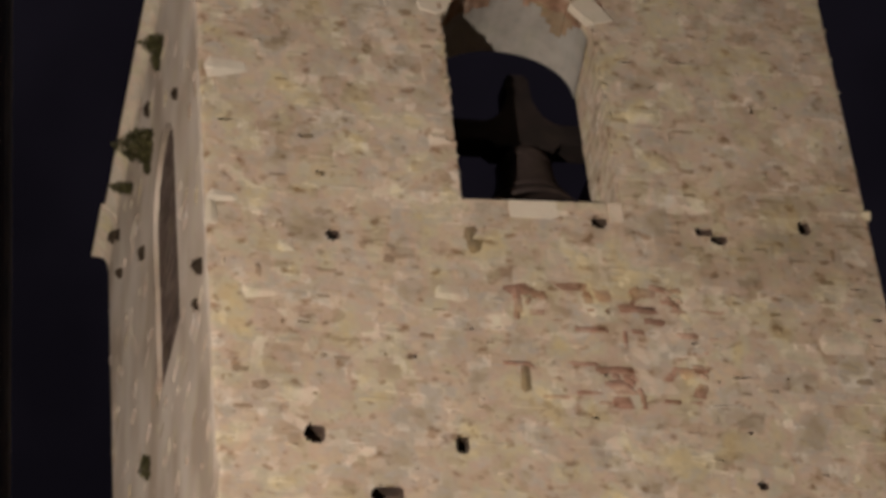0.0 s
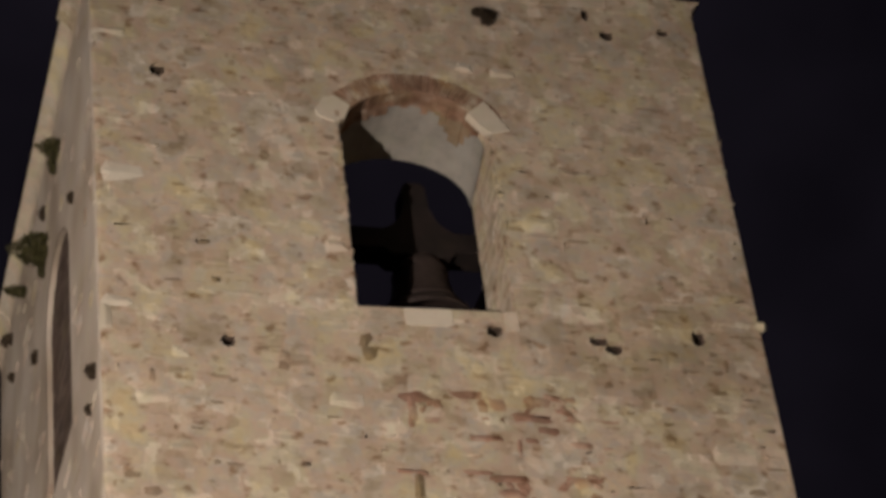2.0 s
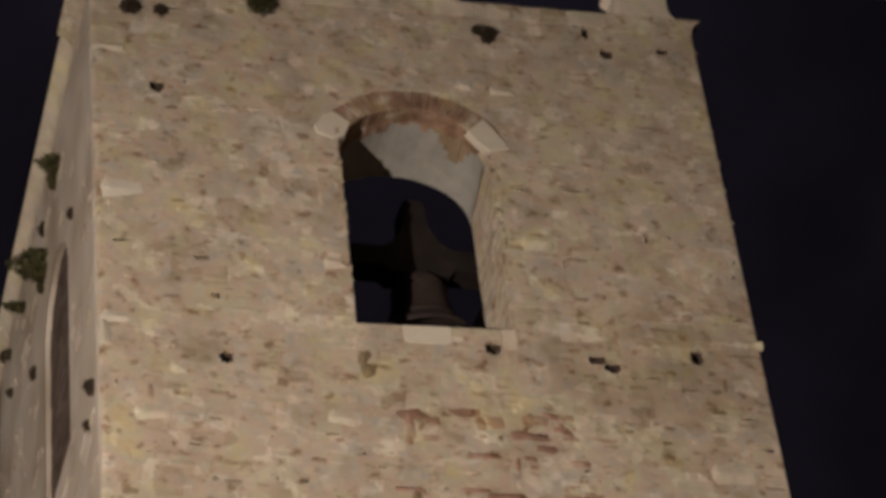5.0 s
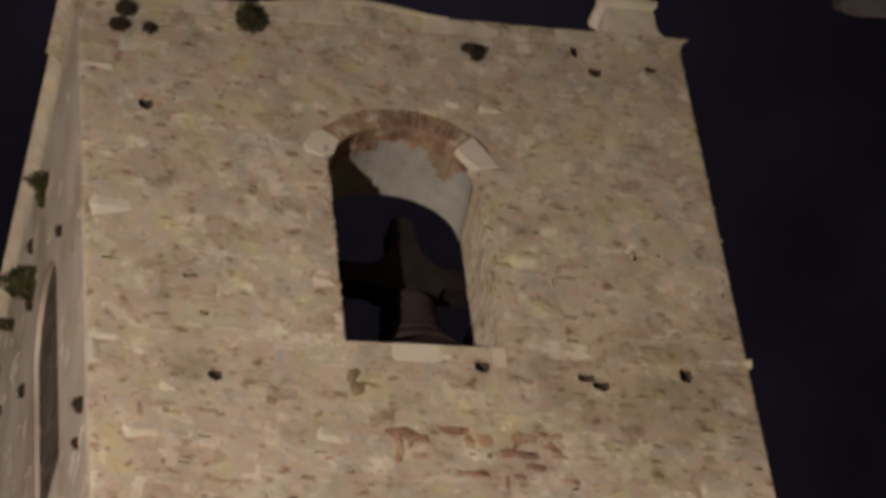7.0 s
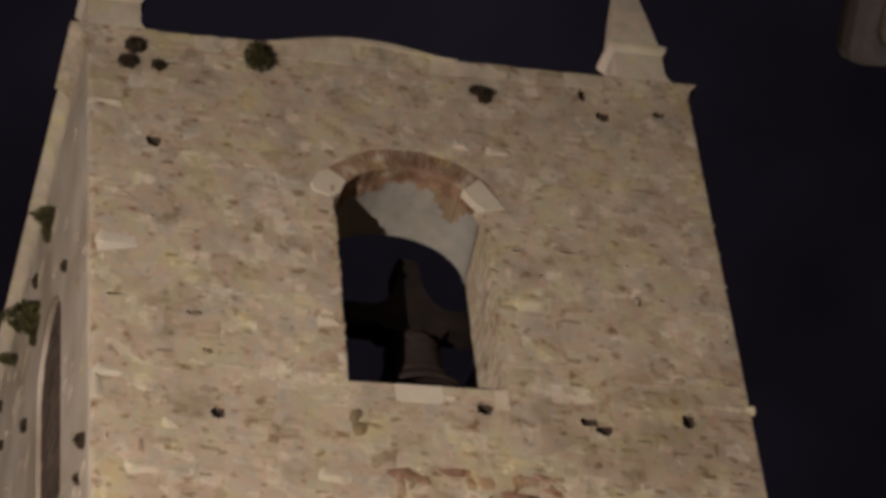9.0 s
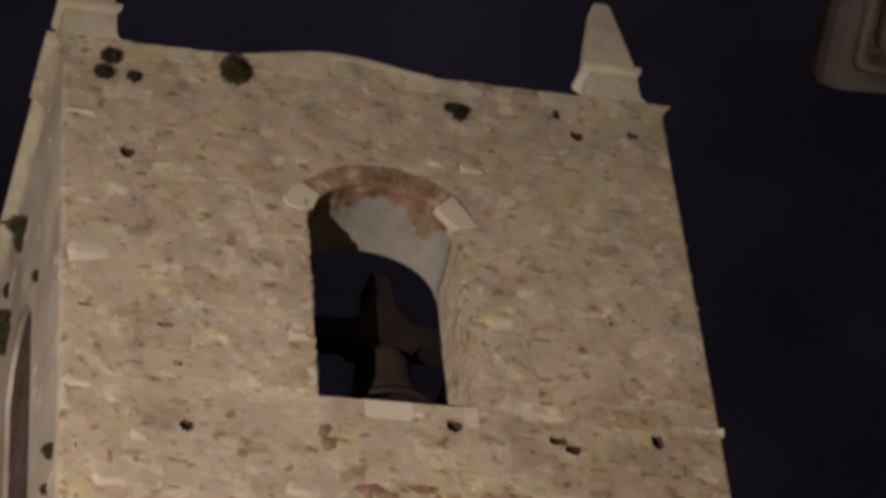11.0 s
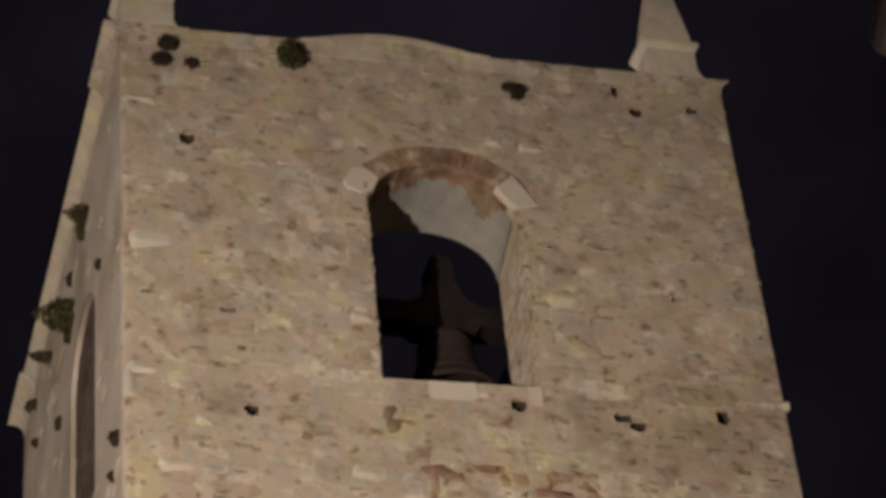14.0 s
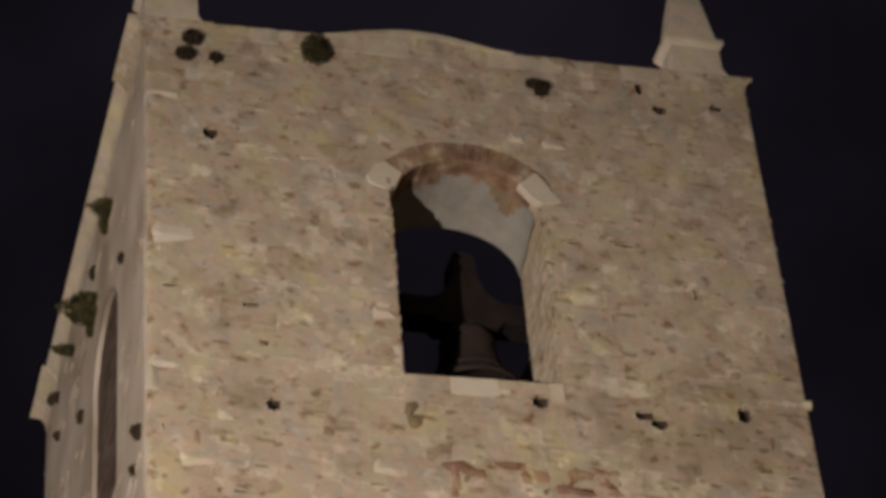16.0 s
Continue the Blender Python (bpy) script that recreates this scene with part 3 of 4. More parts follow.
for u, v, w, h, brick in lay_courses(Y0 + 0.09, Y1, FACE_Z, ZT, SIDE, (), random.Random(5), ring=0.05):
    if rng.random() < 0.7 or in_opening(SIDE, u, v, 0.16):
        continue
    vs, fs = stone_shape(w, h, rng.choice((-0.002, 0.004, 0.008, 0.014, 0.024)) * rng.uniform(0.7, 1.2), rng)
    n = len(west[0])
    west[0].extend((X0 - d + worn_back(u + a - Y0, v)[1], u + a, v + sag(X0) + b) for a, b, d in vs)
    west[1].extend(tuple(n + i for i in reversed(f)) for f in fs)
tagged(mesh_object("rubble_facing", *rest["stone"], m_stone_rest, wall_s, "uneven rubble stones in rough courses", True), kind="stuff")
tagged(mesh_object("brick_facing", *rest["brick"], m_brick_rest, wall_s, "reddish brick fragments among the rubble"), kind="stuff")
tagged(mesh_object("rubble_facing", *west, m_grey_rest, wall_w, "uneven rubble stones in rough courses"), kind="stuff")



def mortar_skin(name, place, u0, u1, v0, v1, step, o, holes, parent, level=0.0022, material=m_mortar, calm=1.0):
    """The smeared lime mortar between and over the stones: an uneven sheet with pits."""
    nu, nv = int((u1 - u0) / step), int((v1 - v0) / step)
    V, F, idx = [], [], {}

    def vert(i, j):
        if (i, j) not in idx:
            u, v = u0 + (u1 - u0) * i / nu, v0 + (v1 - v0) * j / nv
            p = Vector((u, v, 1.3))
            a = noise.noise(p * 2.3)
            b = noise.noise(p * 7.0 + Vector((5, 1, 0)))
            c = noise.noise(p * 17.0)
            d = level + calm * (0.0028 * a + 0.0016 * b + 0.0006 * c)
            if calm > 0.5 and b + 0.5 * c < -0.62:
                d -= 0.005
            if i == nu:
                d = 0.0
            q, worn = worn_back(u - u0, v)
            u = u0 + q
            if worn:
                d = min(d, 0.002) - worn
            idx[i, j] = len(V)
            V.append(place(u, v, -d))
        return idx[i, j]

    for i in range(nu):
        for j in range(nv):
            u, v = u0 + (u1 - u0) * (i + 0.5) / nu, v0 + (v1 - v0) * (j + 0.5) / nv
            if in_opening(o, u, v, step * 0.6) or any(((u - hu) / hw) ** 2 + ((v - hv) / hh) ** 2 < 0.27 for hu, hv, hw, hh in holes):
                continue
            F.append((vert(i, j), vert(i + 1, j), vert(i + 1, j + 1), vert(i, j + 1)))
    ob = mesh_object(name, V, F, material, parent, "smeared lime mortar with pits")
    ob.data.shade_smooth()
    return ob


mortar_skin("mortar", lambda u, v, d: (u, Y0 + d, v + sag(u)), X0, X1, FACE_Z, ZT, 0.022, FRONT, HOLES, wall_s)
mortar_skin("mortar", lambda u, v, d: (X0 + d, u, v + sag(X0)), Y0, Y1, FACE_Z, ZT, 0.03, SIDE, (), wall_w, 0.005, m_mortar_side, 0.4)

# fragments of two blocked brick arches
for ax, az, ar, a0, a1, n in ((-0.12, 14.93, 0.30, 95, 190, 7), (0.98, 14.92, 0.32, 20, 150, 11), (0.46, 13.95, 0.24, -20, 95, 7), (1.30, 14.0, 0.30, 60, 150, 6)):
    for i in range(n):
        t = radians(a0 + (a1 - a0) * (i + 0.5) / n)
        vs, fs = stone_shape(0.075, rng.uniform(0.09, 0.15), rng.uniform(0.009, 0.013), rng)
        c, d_ = math.cos(t), math.sin(t)
        rr = ar + rng.choice((-0.05, 0.03))
        mesh_object("brick", [(ax + (rr + a) * c - b * d_, Y0 - d, az + (rr + a) * d_ + b * c + sag(ax)) for a, b, d in vs], fs, m_brick, wall_s)

# ---- pale cut stones at the corner and beside the arch ----
for x, z, w, h, dim in LARGE:
    vs, fs = stone_shape(w, h, 0.019, rng)
    if dim == 2:
        mesh_object("brown_stone", [(x + a, Y0 - d, z + b) for a, b, d in vs], fs, m_brown, wall_s, "dark brown weathered stone")
        continue
    mesh_object("pale_stone", [(x + a, Y0 - d + worn_back(x + a - X0, z)[1], z + b) for a, b, d in vs], fs, m_trim if dim else m_pale, wall_s, "larger pale limestone block")


for x, z, w, h, dim in LEFT_MARKS + RIGHT_MARKS + UPPER_MARKS:
    vs, fs = stone_shape(w * 1.1, h * 1.2, 0.0065, rng, None)
    mesh_object("weathered_stone", [(x + a, Y0 - d, z + b) for a, b, d in vs], fs, m_brown if dim else m_tan, wall_s, "dark brown weathered stone" if dim else "tan weathered stone", h > 0.12)
for x, z, w, h in BRICK_MARKS:
    vs, fs = stone_shape(w * 1.35, h * 1.6, 0.014, rng, None)
    mesh_object("brick", [(x + a, Y0 - d, z + b) for a, b, d in vs], fs, m_brick, wall_s, soft=True)


def flat_block(name, outline, y_front, y_back, material, parent, label=""):
    """A block with an outline in the wall's plane and a slightly eased front edge."""
    cx, cz = sum(p[0] for p in outline) / len(outline), sum(p[1] for p in outline) / len(outline)
    b = bmesh.new()
    loft(b, [[(x, y_back, z) for x, z in outline], [(x, y_front + 0.012, z) for x, z in outline],
             [(cx + (x - cx) * 0.95, y_front, cz + (z - cz) * 0.95) for x, z in outline]])
    return part(name, b, material, parent, label)


flat_block("skewback", [(-1.13, 18.87), (-1.02, 19.05), (-0.90, 19.10), (-0.72, 18.96), (-0.80, 18.78), (-0.93, 18.72), (-1.10, 18.78)], -0.018, 0.2, m_pale, tower, "pale springing stone of the arch")
flat_block("skewback", [(0.58, 19.00), (0.79, 19.20), (0.92, 19.02), (1.05, 18.80), (0.82, 18.74), (0.70, 18.84)], -0.018, 0.08, m_pale, tower, "pale springing stone of the arch")

# ---- arch ring of bricks, jambs and vault ----
ring_part = thing("brick_arch", "", "")
ring_part.parent = tower
tagged(ring_part, "weathered red brick ring over the bell opening")
n_ring = 27
o = FRONT


def arch_brick(i, stations, t_in, t_out, material):
    """One brick of the ring; stations: depth and easing of its edges, from the back to the face."""
    a0 = math.pi * (0.90 - 0.80 * i / n_ring)
    a1 = math.pi * (0.90 - 0.80 * (i + 0.985) / n_ring)
    rings = []
    for yy, ease in stations:
        k = max(0.0, (yy - 0.20) / (0.97 - 0.20))
        hh, sp, rr = o["h"] + 0.04 * k, o["spring"] - 0.20 * k, o["rise"] + 0.03 * k
        ring = []
        for a, e in ((a0 - ease, t_in + ease), (a1 + ease, t_in + ease), (a1 + ease, t_out - ease), (a0 - ease, t_out - ease)):
            x = o["c"] + (hh + e) * math.cos(a)
            ring.append((x, yy, sp + (rr + e) * math.sin(a) + sag(x)))
        rings.append(ring)
    bm = bmesh.new()
    loft(bm, rings)
    part("brick", bm, material, ring_part)


DEEPER = {18: 0.05, 19: 0.10, 20: 0.17, 21: 0.29, 22: 0.34, 23: 0.25, 24: 0.12}
for i in range(n_ring):
    t_in, t_out = -0.02 + rng.uniform(-0.012, 0.008), 0.245 + rng.uniform(-0.015, 0.015)
    yb = 0.225 + (0.11 if i < 11 else 0.0) + (0.05 if i in (13, 16) else 0.0) + rng.uniform(-0.03, 0.03)
    yf = -0.012 + rng.uniform(-0.004, 0.005)
    arch_brick(i, ((yb, 0.0), (0.2, 0.0), (yf + 0.012, 0.0), (yf, 0.006)), t_in, t_out, m_ring)
    if i in DEEPER:
        arch_brick(i, ((yb + DEEPER[i] + rng.uniform(-0.03, 0.03), 0.0), (yb + 0.004, 0.0)), t_in + 0.004, 0.12, m_brown)

bm = bmesh.new()
H_IN, SPRING_IN, RISE_IN, D0, D1 = 0.87, 18.42, 0.63, 0.20, 0.97
N = 24
outer, inner = [], []
for i in range(N + 1):
    a = math.pi * (1 - i / N)
    x0 = o["c"] + (o["h"] - 0.006) * math.cos(a)
    z0 = o["spring"] + (o["rise"] - 0.006) * math.sin(a)
    x1 = o["c"] + H_IN * math.cos(a)
    z1 = SPRING_IN + RISE_IN * math.sin(a)
    outer.append(bm.verts.new((x0, D0, z0 + sag(x0))))
    inner.append(bm.verts.new((x1, D1, z1 + sag(x1))))
for i in range(N):
    bm.faces.new((outer[i], outer[i + 1], inner[i + 1], inner[i]))
part("vault", bm, m_plaster, tower, "grey plastered soffit of the bell opening")

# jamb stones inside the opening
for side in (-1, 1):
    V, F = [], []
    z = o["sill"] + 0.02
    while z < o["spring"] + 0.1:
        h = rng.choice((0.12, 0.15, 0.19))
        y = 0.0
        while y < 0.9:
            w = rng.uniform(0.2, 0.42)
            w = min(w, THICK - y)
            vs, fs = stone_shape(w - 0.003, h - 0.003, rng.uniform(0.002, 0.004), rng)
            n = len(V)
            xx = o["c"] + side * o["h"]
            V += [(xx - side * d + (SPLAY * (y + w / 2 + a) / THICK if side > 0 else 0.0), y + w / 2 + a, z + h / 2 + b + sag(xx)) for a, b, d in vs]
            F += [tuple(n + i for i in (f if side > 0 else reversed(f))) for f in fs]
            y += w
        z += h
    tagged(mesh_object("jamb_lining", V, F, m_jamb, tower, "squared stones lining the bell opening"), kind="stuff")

# sill of pale slabs
edges = [-0.875, -0.40, 0.12, 0.66, 0.82]
for k, (a, b) in enumerate(zip(edges, edges[1:])):
    bm = bmesh.new()
    box(bm, a + 0.001, b - 0.001, -0.008 - 0.004 * (k % 2), 0.94, (16.13, 16.09, 16.18, 16.06)[k], 16.307, 0.006)
    for v in bm.verts:
        v.co.z += sag(v.co.x)
    part("sill_slab", bm, (m_stringcourse, m_pale, m_stringcourse, m_trim)[k], tower, "worn limestone sill slab")

# string course below the openings
prof = [(0.0, 16.24), (-0.02, 16.25), (-0.032, 16.29), (-0.034, 16.33), (-0.01, 16.36), (0.0, 16.36)]
for xa, xb in ((-3.48, -0.88), (0.81, 3.55)):
    bm = bmesh.new()
    n = int((xb - xa) / 0.09)
    rings = []
    for i in range(n + 1):
        x = xa + (xb - xa) * i / n
        k = (0.35 if xa < 0 else 0.62) + 0.6 * soft_noise(x, 2.0, 3.1)
        k = 1.5 if x > 3.5 else max(0.1, k)
        rings.append([(x, y * k + 0.02, z + sag(x) - (0.0 if xa < 0 else 0.055) + 0.01 * soft_noise(x, 7.0, 2.0)) for y, z in prof])
    loft(bm, rings)
    part("string_course", bm, m_coping, tower, "thin worn stone string course")

# ---- cornice, coping and pinnacles ----
def hump(x):
    """The low curved rise in the middle of the coping."""
    d = (x + 0.45) / (1.0 if x < -0.45 else 1.02)
    return 0.15 * max(0.0, math.cos(max(-1, min(1, d)) * math.pi / 2)) ** 1.2


def coping_top(x):
    return 20.83 + LEAN * (x + 2.7) + hump(x)


cuts = [-2.739]
while cuts[-1] < 2.44:
    cuts.append(min(2.46, cuts[-1] + rng.uniform(0.3, 0.62)))
for k, (xa, xb) in enumerate(zip(cuts, cuts[1:])):
    bm = bmesh.new()
    n = 6
    drop, fwd = rng.uniform(-0.005, 0.005), rng.uniform(-0.004, 0.004)
    rings = []
    for i in range(n + 1):
        x = xa + 0.001 + (xb - xa - 0.002) * i / n
        e = 0.004 if i in (0, n) else 0.0
        t = coping_top(x) + drop + 0.01 * soft_noise(x, 1.0, 6.0)
        b = 20.66 + sag(x)
        rings.append([(x, -0.012 + fwd + e, b), (x, -0.018 + fwd + e, t - 0.03 - e), (x, 0.0 + e, t - e), (x, 0.42, t + 0.01 - e), (x, 0.45, t - 0.03), (x, 0.45, b)])
    loft(bm, rings)
    part("coping_slab", bm, m_trim if k % 3 == 1 else m_coping, tower, "weathered coping slab on the parapet")
# thin slabs over the curved rise, running out at both ends
hx = [-1.50, -0.80, -0.10, 0.72]
for xa, xb in zip(hx, hx[1:]):
    bm = bmesh.new()
    rings = []
    for i in range(9):
        x = xa + 0.001 + (xb - xa - 0.002) * i / 8
        e = math.sin(math.pi * min(1.0, max(0.0, (x - hx[0]) / (hx[-1] - hx[0])))) ** 0.5
        t = coping_top(x) + 0.004 + 0.024 * e
        th = 0.008 + 0.085 * e
        rings.append([(x, -0.022 - 0.012 * e, t - th), (x, -0.024 - 0.012 * e, t - 0.3 * th), (x, -0.015 - 0.01 * e, t), (x, 0.44, t), (x, 0.46, t - 0.3 * th), (x, 0.46, t - th)])
    loft(bm, rings)
    part("curved_slab", bm, m_trim, tower, "thin slab on the curved rise of the parapet")


def corner_block(cx0, cx1, cy0, cy1, z0, z1, out, sides):
    """A corner of the cornice with a hollow moulding that flares outwards at the given sides."""
    b = bmesh.new()
    rings = []
    for k, s in ((0.0, 0.0), (0.35, 0.10), (0.6, 0.30), (0.8, 0.65), (0.93, 1.0), (1.0, 1.0)):
        z = z0 + (z1 - z0) * k
        w, e, so, no = (out * s if f in sides else 0.0 for f in "wesn")
        so *= 0.1
        rings.append([(cx0 - w, cy0 - so, z + sag(cx0)), (cx1 + e, cy0 - so, z + sag(cx1)), (cx1 + e, cy1 + no, z + sag(cx1)), (cx0 - w, cy1 + no, z + sag(cx0))])
    loft(b, rings)
    return b


CZ0, CZ1 = 20.60, 20.87
part("cornice_corner", corner_block(2.462, 3.50, -0.01, 1.0, CZ0, CZ1, 0.13, "es"), m_coping, tower, "moulded cornice block at the corner")
part("cornice_corner", corner_block(-3.50, -2.74, -0.01, 1.05, CZ0, CZ1, 0.19, "ws"), m_coping, tower, "moulded cornice block at the corner")
part("cornice_corner", corner_block(-3.50, -2.6, 6.6, 7.56, CZ0 - 0.1, CZ1, 0.20, "wn"), m_trim, tower, "moulded cornice block at the corner")
bm = corner_block(-3.50, -3.0, 1.05, 6.6, CZ0, CZ1 - 0.02, 0.155, "w")
part("cornice", bm, m_trim, tower, "plain stone cornice along the side wall")
bm = corner_block(3.0, 3.50, 1.0, 7.56, CZ0, CZ1 - 0.02, 0.10, "e")
part("cornice", bm, m_trim, tower, "plain stone cornice along the side wall")


def pinnacle(cx, cy, z, lean, top):
    p = thing("pinnacle", "", "")
    p.parent = tower
    tagged(p, "pale stone obelisk pinnacle on a moulded pedestal")
    h, g = 0.295, 0.20
    b = bmesh.new()
    def swept(e, zz):
        return [(cx - h - 0.15 * e, cy - g, zz), (cx + h + e, cy - g, zz), (cx + h + e, cy + g, zz), (cx - h - 0.15 * e, cy + g, zz)]

    def oblong(a, e, zz, dx=0.0, c=0.0):
        if not c:
            return [(cx + dx - a, cy - e, zz), (cx + dx + a, cy - e, zz), (cx + dx + a, cy + e, zz), (cx + dx - a, cy + e, zz)]
        return [(cx + dx + x, cy + y, zz) for x, y in ((-a + c, -e), (a - c, -e), (a, -e + c), (a, e - c), (a - c, e), (-a + c, e), (-a, e - c), (-a, -e + c))]

    loft(b, [swept(0.15, z - 0.06), swept(0.13, z - 0.03), swept(0.06, z + 0.02), swept(0.015, z + 0.08), swept(0.0, z + 0.14), swept(0.0, z + 0.40)])
    part("pedestal", b, m_pinn, p)
    b = bmesh.new()
    loft(b, [oblong(h - 0.01, g - 0.01, z + 0.38), oblong(h + 0.025, g + 0.015, z + 0.43), oblong(h + 0.06, g + 0.03, z + 0.48),
             oblong(h + 0.06, g + 0.03, z + 0.54), oblong(h, g, z + 0.575)])
    part("moulding", b, m_pinn, p)
    b = bmesh.new()
    loft(b, [oblong(0.292, 0.19, z + 0.57, 0.005, 0.006), oblong(0.145 + 0.5 * top, 0.145, z + 1.12, 0.5 * lean, 0.006), oblong(top, 0.10, z + 1.62, lean, 0.012),
             oblong(top * 0.72, 0.08, z + 1.68, lean + 0.004, 0.02), oblong(top * 0.4, 0.05, z + 1.70, lean, 0.015)])
    part("obelisk", b, m_pinn, p)


pinnacle(2.975, 0.195, 21.03, 0.045, 0.11)
pinnacle(-3.21, 0.195, 20.80, -0.03, 0.105)

# walled-up side opening: dark brick set back from the face
infill = thing("infill", "", "")
infill.parent = tower
tagged(infill, "dark brick infill of the side opening")
z = SIDE["sill"] + sag(X0)
row = 0
while z < SIDE["spring"] + SIDE["rise"] + sag(X0):
    y = SIDE["c"] - SIDE["h"] - (0.12 if row % 2 else 0.0)
    while y < SIDE["c"] + SIDE["h"]:
        ya, yb = max(y, SIDE["c"] - SIDE["h"]), min(y + 0.27, SIDE["c"] + SIDE["h"])
        if yb - ya > 0.03 and in_opening(SIDE, (ya + yb) / 2, z - sag(X0) + 0.04, 0.03):
            bm = bmesh.new()
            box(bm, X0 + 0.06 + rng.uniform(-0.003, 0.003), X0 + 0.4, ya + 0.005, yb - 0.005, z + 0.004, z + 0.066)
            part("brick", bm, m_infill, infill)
        y += 0.27
    z += 0.07
    row += 1

# ---- single stones of the band under the opening ----
ms, mb = unit_meshes("stone", m_stone), unit_meshes("brick", m_brick)
for k, (u, z, w, h, brick) in enumerate(singles):
    ob = new("brick" if brick else "stone", (mb if brick else ms)[k % 14])
    ob.parent = wall_s
    ob.matrix_basis = Matrix.LocRotScale((u, Y0, z), Euler((0, radians(rng.uniform(-2, 2)), 0)), (w, rng.uniform(0.05, 0.5), h))

# ---- bell with its timber yoke on a stand just inside the opening ----
BX, BY, DROP = 0.29, 1.40, 0.31
stand = thing("bell_stand", "old dark timber posts carrying the bell", "bell stand")
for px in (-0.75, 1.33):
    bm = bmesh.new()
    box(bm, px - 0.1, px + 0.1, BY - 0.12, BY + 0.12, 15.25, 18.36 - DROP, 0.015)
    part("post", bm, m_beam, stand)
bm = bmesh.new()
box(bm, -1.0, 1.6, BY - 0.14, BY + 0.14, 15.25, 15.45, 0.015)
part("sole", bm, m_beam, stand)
bell = thing("bell", "dull dark bronze church bell under a curved timber yoke", "bell")
half = [(0.0, 19.30), (0.09, 19.30), (0.13, 19.24), (0.14, 19.10), (0.15, 18.96), (0.19, 18.84), (0.25, 18.74), (0.32, 18.67), (0.42, 18.62), (1.12, 18.62), (1.12, 18.36), (0.42, 18.36), (0.34, 18.28), (0.0, 18.28)]
outline = [(BX + x, z - DROP) for x, z in half] + [(BX - x, z - DROP) for x, z in reversed(half[1:-1])]
bm = bmesh.new()
cxm, czm = BX, 18.7 - DROP
loft(bm, [[(cxm + (x - cxm) * 0.985, BY - 0.17, czm + (z - czm) * 0.985) for x, z in outline], [(x, BY - 0.155, z) for x, z in outline],
          [(x, BY + 0.155, z) for x, z in outline], [(cxm + (x - cxm) * 0.985, BY + 0.17, czm + (z - czm) * 0.985) for x, z in outline]])
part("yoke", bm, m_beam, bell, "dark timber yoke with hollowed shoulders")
bm = bmesh.new()
prof = [(0.0, 18.30), (0.12, 18.30), (0.24, 18.26), (0.29, 18.18), (0.31, 18.06), (0.33, 17.90), (0.37, 17.74), (0.44, 17.60), (0.52, 17.51), (0.55, 17.46), (0.545, 17.42),
        (0.50, 17.43), (0.40, 17.56), (0.32, 17.74), (0.28, 17.92), (0.25, 18.10), (0.0, 18.2)]
loft(bm, [round_ring(BX, BY, max(r, 0.004), z - DROP, 36) for r, z in prof])
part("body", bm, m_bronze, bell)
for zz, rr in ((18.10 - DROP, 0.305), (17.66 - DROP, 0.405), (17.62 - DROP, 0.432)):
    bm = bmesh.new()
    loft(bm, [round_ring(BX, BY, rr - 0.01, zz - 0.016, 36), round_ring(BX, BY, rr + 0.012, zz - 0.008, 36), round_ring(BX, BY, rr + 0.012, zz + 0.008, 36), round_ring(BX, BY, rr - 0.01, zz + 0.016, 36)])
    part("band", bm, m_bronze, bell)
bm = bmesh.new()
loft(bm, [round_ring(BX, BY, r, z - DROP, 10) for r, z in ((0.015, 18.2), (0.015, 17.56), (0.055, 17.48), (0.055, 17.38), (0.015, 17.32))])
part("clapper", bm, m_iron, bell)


# ---- plants growing out of the masonry ----
def wall_plant(x, y, z, w, h, n, seed, out=(0, -1, 0), label="dark green weed growing from the wall joints", deep=0.0, foliage=m_leaf):
    r = random.Random(seed)
    p = thing("wall_plant", label, "plant", at=(x, y, z))
    tagged(p, label, "plant", "weeds on the tower walls")
    ov = Vector(out)
    side = ov.cross(Vector((0, 0, 1)))
    V, F = [], []
    SV, SF = [], []
    for k in range(n):
        q = math.sqrt(r.random())
        ang = r.uniform(0, 2 * math.pi)
        c = side * (math.cos(ang) * q * w / 2) + Vector((0, 0, math.sin(ang) * q * h / 2)) + ov * (0.01 + r.random() * (1 - q * 0.6) * (deep or min(w, h) * 0.55))
        d = Vector((r.uniform(-1, 1), r.uniform(-1, 1), r.uniform(-1, 1))).normalized()
        e = d.orthogonal().normalized()
        L, B = r.uniform(0.025, 0.06), r.uniform(0.010, 0.02)
        nrm = d.cross(e) * 0.006
        i = len(V)
        V += [c - d * L, c + e * B + nrm, c + d * L, c - e * B + nrm]
        F += [(i, i + 1, i + 2), (i, i + 2, i + 3)]
        if k % 9 == 0:
            j = len(SV)
            t = Vector((0.004, 0.004, 0))
            SV += [-ov * 0.03 - t, -ov * 0.03 + t, c + t, c - t]
            SF.append((j, j + 1, j + 2, j + 3))
    mesh_object("leaves", V, F, foliage, p)
    mesh_object("stems", SV, SF, m_stem, p)


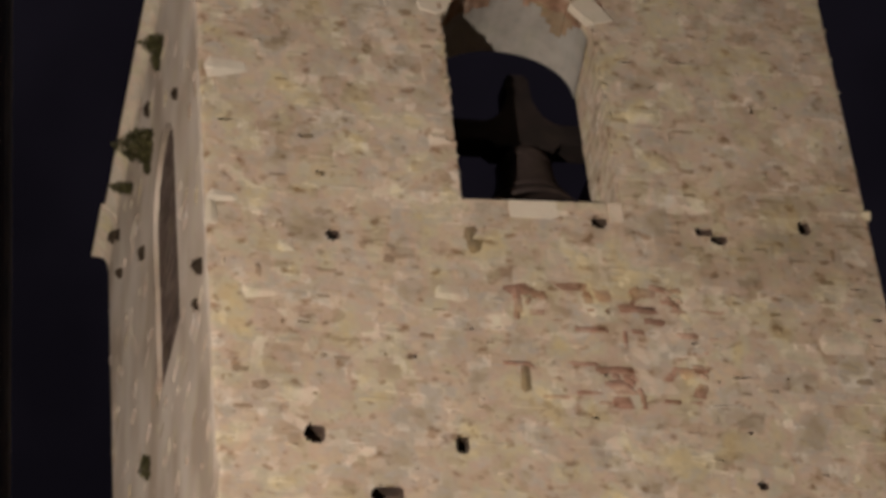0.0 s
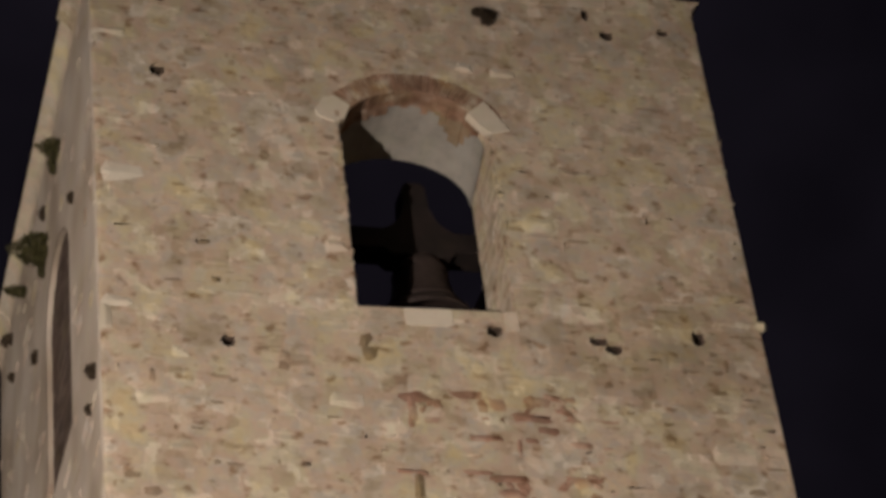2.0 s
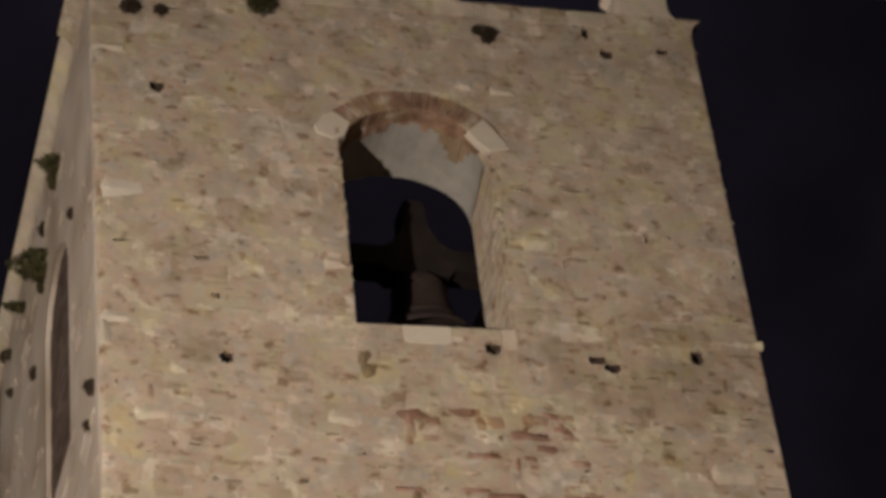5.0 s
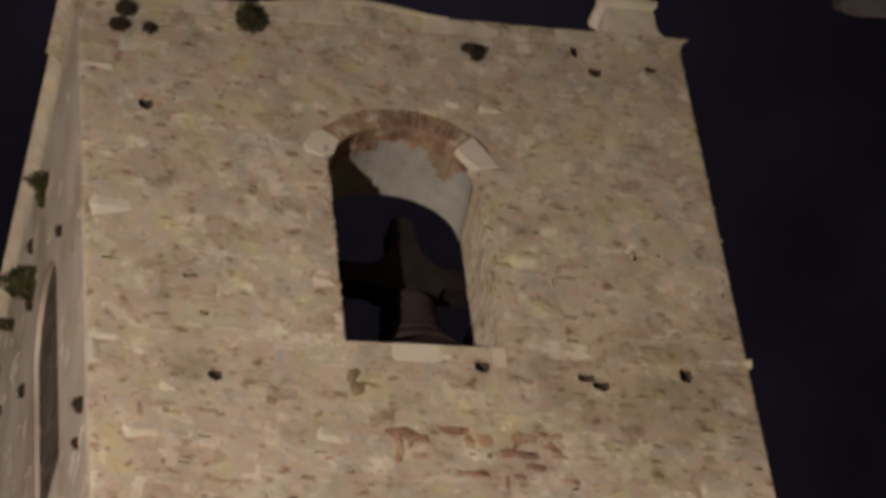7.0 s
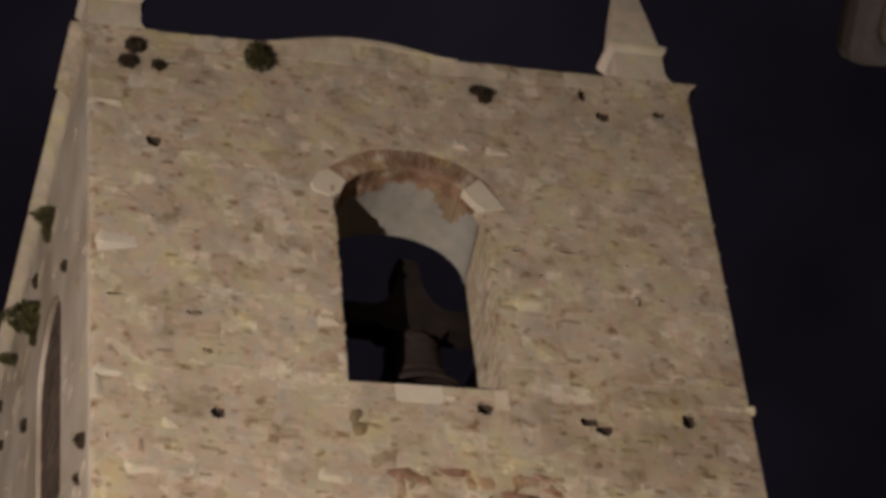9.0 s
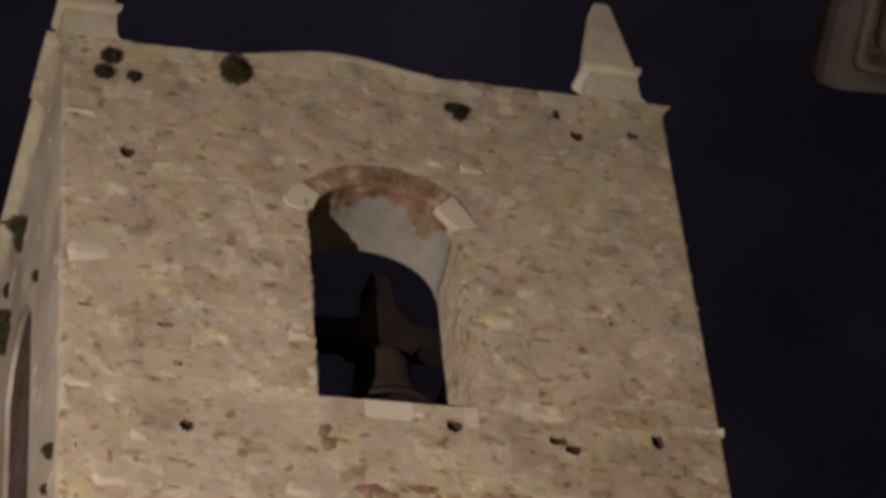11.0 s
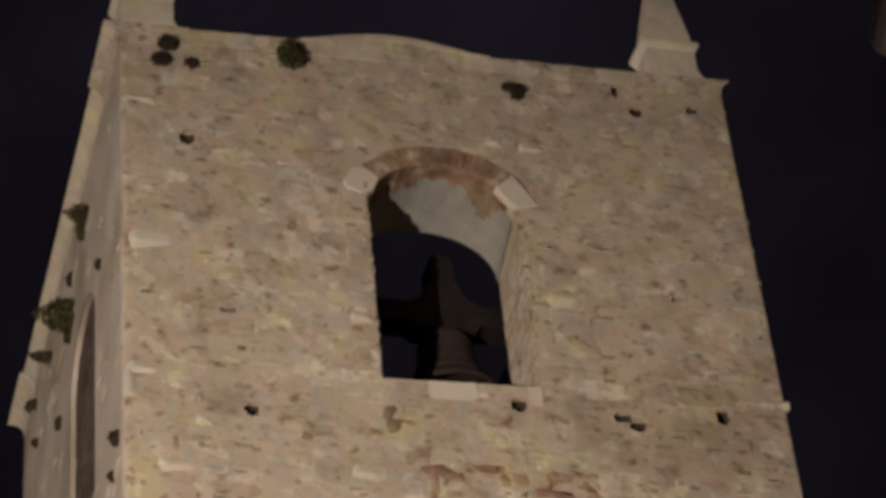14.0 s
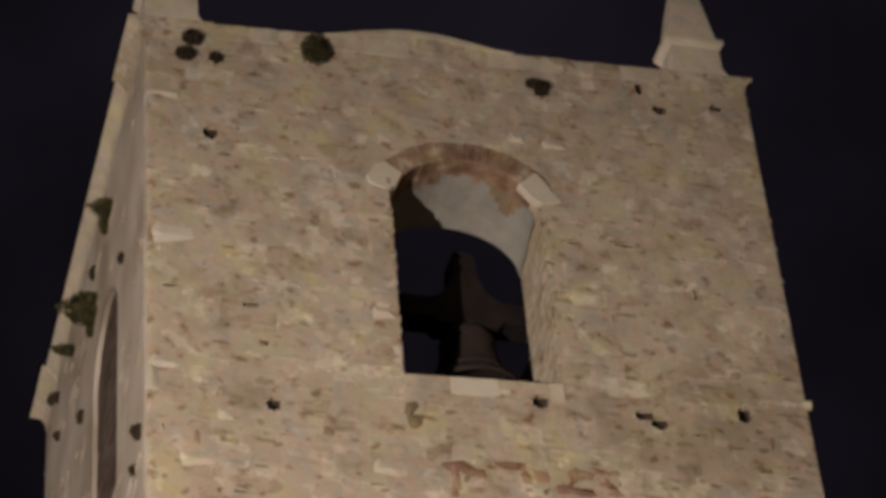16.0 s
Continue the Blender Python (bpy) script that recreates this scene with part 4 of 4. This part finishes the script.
wall_plant(-1.635, -0.04, 20.545, 0.31, 0.42, 420, 1, label="rounded dark green bush growing below the coping")
DRY = "brown withered tuft growing from the wall joints"
wall_plant(-2.99, -0.01, 20.535, 0.22, 0.19, 260, 2, label=DRY, foliage=m_dry)
wall_plant(-3.075, -0.01, 20.29, 0.20, 0.17, 240, 31, label=DRY, foliage=m_dry)
wall_plant(-2.74, -0.01, 20.29, 0.14, 0.13, 130, 32, label=DRY, foliage=m_dry)
wall_plant(0.93, -0.02, 20.48, 0.28, 0.13, 220, 3, label=DRY, foliage=m_dry)
wall_plant(0.97, -0.01, 20.40, 0.14, 0.17, 140, 33, label=DRY, foliage=m_dry)
WEST = (-1, 0, 0)
wall_plant(-3.50, 2.22, 19.88, 0.24, 0.20, 330, 4, WEST, "dark weed tuft hanging off the side wall", 0.30)
wall_plant(-3.50, 2.50, 19.86, 0.2, 0.26, 150, 5, WEST, "dark weed tuft hanging off the side wall", 0.12)
wall_plant(-3.50, 3.33, 19.27, 0.42, 0.36, 900, 6, WEST, "bushy green shrub rooted in the side wall", 0.52)
wall_plant(-3.50, 3.50, 19.20, 0.3, 0.36, 200, 7, WEST, "bushy green shrub rooted in the side wall", 0.10)
wall_plant(-3.50, 4.22, 15.52, 0.22, 0.30, 170, 10, WEST, "dark weed tuft at the sill of the side opening", 0.15)
wall_plant(-3.50, 5.06, 19.93, 0.2, 0.10, 260, 8, WEST, "thin dark weeds along the side wall", 0.36)

# small dry tufts standing out from the joints of the side wall: y, z, length, height, how far out
for k, (y, z, w, h, out) in enumerate(((0.25, 15.50, 0.12, 0.17, 0.11), (0.52, 15.23, 0.08, 0.08, 0.07), (1.35, 18.49, 0.08, 0.11, 0.06), (3.38, 19.84, 0.14, 0.16, 0.09),
                                       (6.85, 20.43, 0.14, 0.12, 0.10), (6.37, 20.14, 0.14, 0.12, 0.14), (4.20, 18.36, 0.14, 0.18, 0.08), (6.18, 19.43, 0.10, 0.08, 0.09))):
    wall_plant(X0, y, z, w, h, 150, 20 + k, WEST, "small dark dry tuft in the joints of the side wall", out, m_dry)

# ---- street side: floodlight, lamp post, house with deep eaves and a lantern ----
fl = thing("floodlight", "dark metal floodlight on a short bracket, switched on", "floodlight", at=(FLOOD.x, FLOOD.y, 0))
aimed = look(FLOOD, (-3.0, 1.0, 11.5))
bm = bmesh.new()
box(bm, -0.28, 0.28, -0.2, 0.2, 0.14, 0.32, 0.03)
part("housing", bm, m_iron, fl).matrix_world = aimed
bm = bmesh.new()
box(bm, -0.24, 0.24, -0.16, 0.16, 0.132, 0.139)
part("lens", bm, m_lens, fl).matrix_world = aimed
bm = bmesh.new()
box(bm, -0.04, 0.04, -0.04, 0.04, 0.0, 0.62, 0.008)
box(bm, -0.2, 0.2, -0.2, 0.2, 0.0, 0.03, 0.008)
part("bracket", bm, m_iron, fl)

post = thing("lamp_post", "weathered grey unlit metal lamp post beside the street", "lamp post", at=(-6.50, -13.75, 0))
bm = bmesh.new()
loft(bm, [round_ring(0, 0, r, z, 20) for r, z in ((0.16, 0), (0.16, 0.5), (0.11, 0.6), (0.075, 0.9), (0.06, 7.8), (0.05, 8.4))])
part("pole", bm, m_zinc, post)
bm = bmesh.new()
box(bm, -0.9, 0.02, -0.05, 0.05, 8.38, 8.48, 0.02)
box(bm, -1.3, -0.75, -0.12, 0.12, 8.34, 8.46, 0.03)
part("head", bm, m_zinc, post)

HE = 10.7


def slanted(bm, quad, z0, z1):
    loft(bm, [[(x, y, z0) for x, y in quad], [(x, y, z1) for x, y in quad]])


house = thing("house", "old rendered street house with deep moulded eaves, dimly lit", "house", at=(0, 0, 0))
ex, ey = Vector((1.0, -0.08)).normalized(), Vector((-0.262, -0.965))
C = Vector((-1.285, -10.905))


def plan(a, b):
    """a along the north front to the east, b along the west front to the south, from the eaves' corner."""
    return C + ex * a + ey * b


def strip(a0, a1, b0, b1):
    return [plan(a0, b0), plan(a1, b0), plan(a1, b1), plan(a0, b1)]


def eave_run(profile):
    """A moulding along the west and the north eaves with an eased corner; profile: distance inwards, height."""
    bm = bmesh.new()
    rings = [[], [], [], [], []]
    for p, z in profile:
        q = p * 0.66
        for ring, (a, b) in zip(rings, ((p, 12.0), (p, q + 0.10), (p + 0.025, q + 0.025), (p + 0.10, q), (8.0, q))):
            c = plan(a, b)
            ring.append((c.x, c.y, z))
    loft(bm, rings)
    return bm


part("gutter", eave_run([(0.0, HE + 0.05), (0.015, HE - 0.01), (0.05, HE - 0.055), (0.11, HE - 0.075), (0.17, HE - 0.06), (0.205, HE - 0.02), (0.215, HE + 0.05)]), m_render, house, "rounded dull eaves gutter")
part("eave_moulding", eave_run([(0.217, HE - 0.005), (0.235, HE - 0.02), (0.26, HE - 0.02), (0.275, HE + 0.0), (0.275, HE + 0.10), (0.217, HE + 0.10)]), m_trim, house)
part("eave_inner_moulding", eave_run([(0.345, HE + 0.06), (0.36, HE + 0.035), (0.40, HE + 0.03), (0.425, HE + 0.06), (0.425, HE + 0.1), (0.345, HE + 0.1)]), m_stringcourse, house)
bm = bmesh.new()
slanted(bm, strip(0.25, 8.0, 0.15, 12.0), HE + 0.1, HE + 0.2)
part("soffit", bm, m_soffit, house, "ochre painted soffit")
bm = bmesh.new()
slanted(bm, strip(0.72, 7.6, 0.42, 11.8), 0.0, HE + 0.1)
part("wall", bm, m_render, house, "rough warm-toned rendered wall")
bm = bmesh.new()
q = strip(0.3, 7.9, 0.3, 11.8)
m4 = sum((Vector(p) for p in q), Vector((0, 0))) / 4
loft(bm, [[(p[0], p[1], HE + 0.22) for p in q], [(m4[0] + (p[0] - m4[0]) * 0.05, m4[1] + (p[1] - m4[1]) * 0.3, HE + 2.6) for p in q]])
part("roof", bm, m_brick, house)

lantern = thing("wall_lantern", "small street lantern dish on an iron bracket, lit upwards", "lantern", at=(-0.95, -11.9, 8.5))
bm = bmesh.new()
loft(bm, [square_ring(0, 0, r, z) for r, z in ((0.04, 0.02), (0.11, 0.05), (0.14, 0.10))])
part("dish", bm, m_iron, lantern)
bm = bmesh.new()
box(bm, -0.02, 0.62, -0.015, 0.015, 0.0, 0.03)
part("bracket", bm, m_iron, lantern)
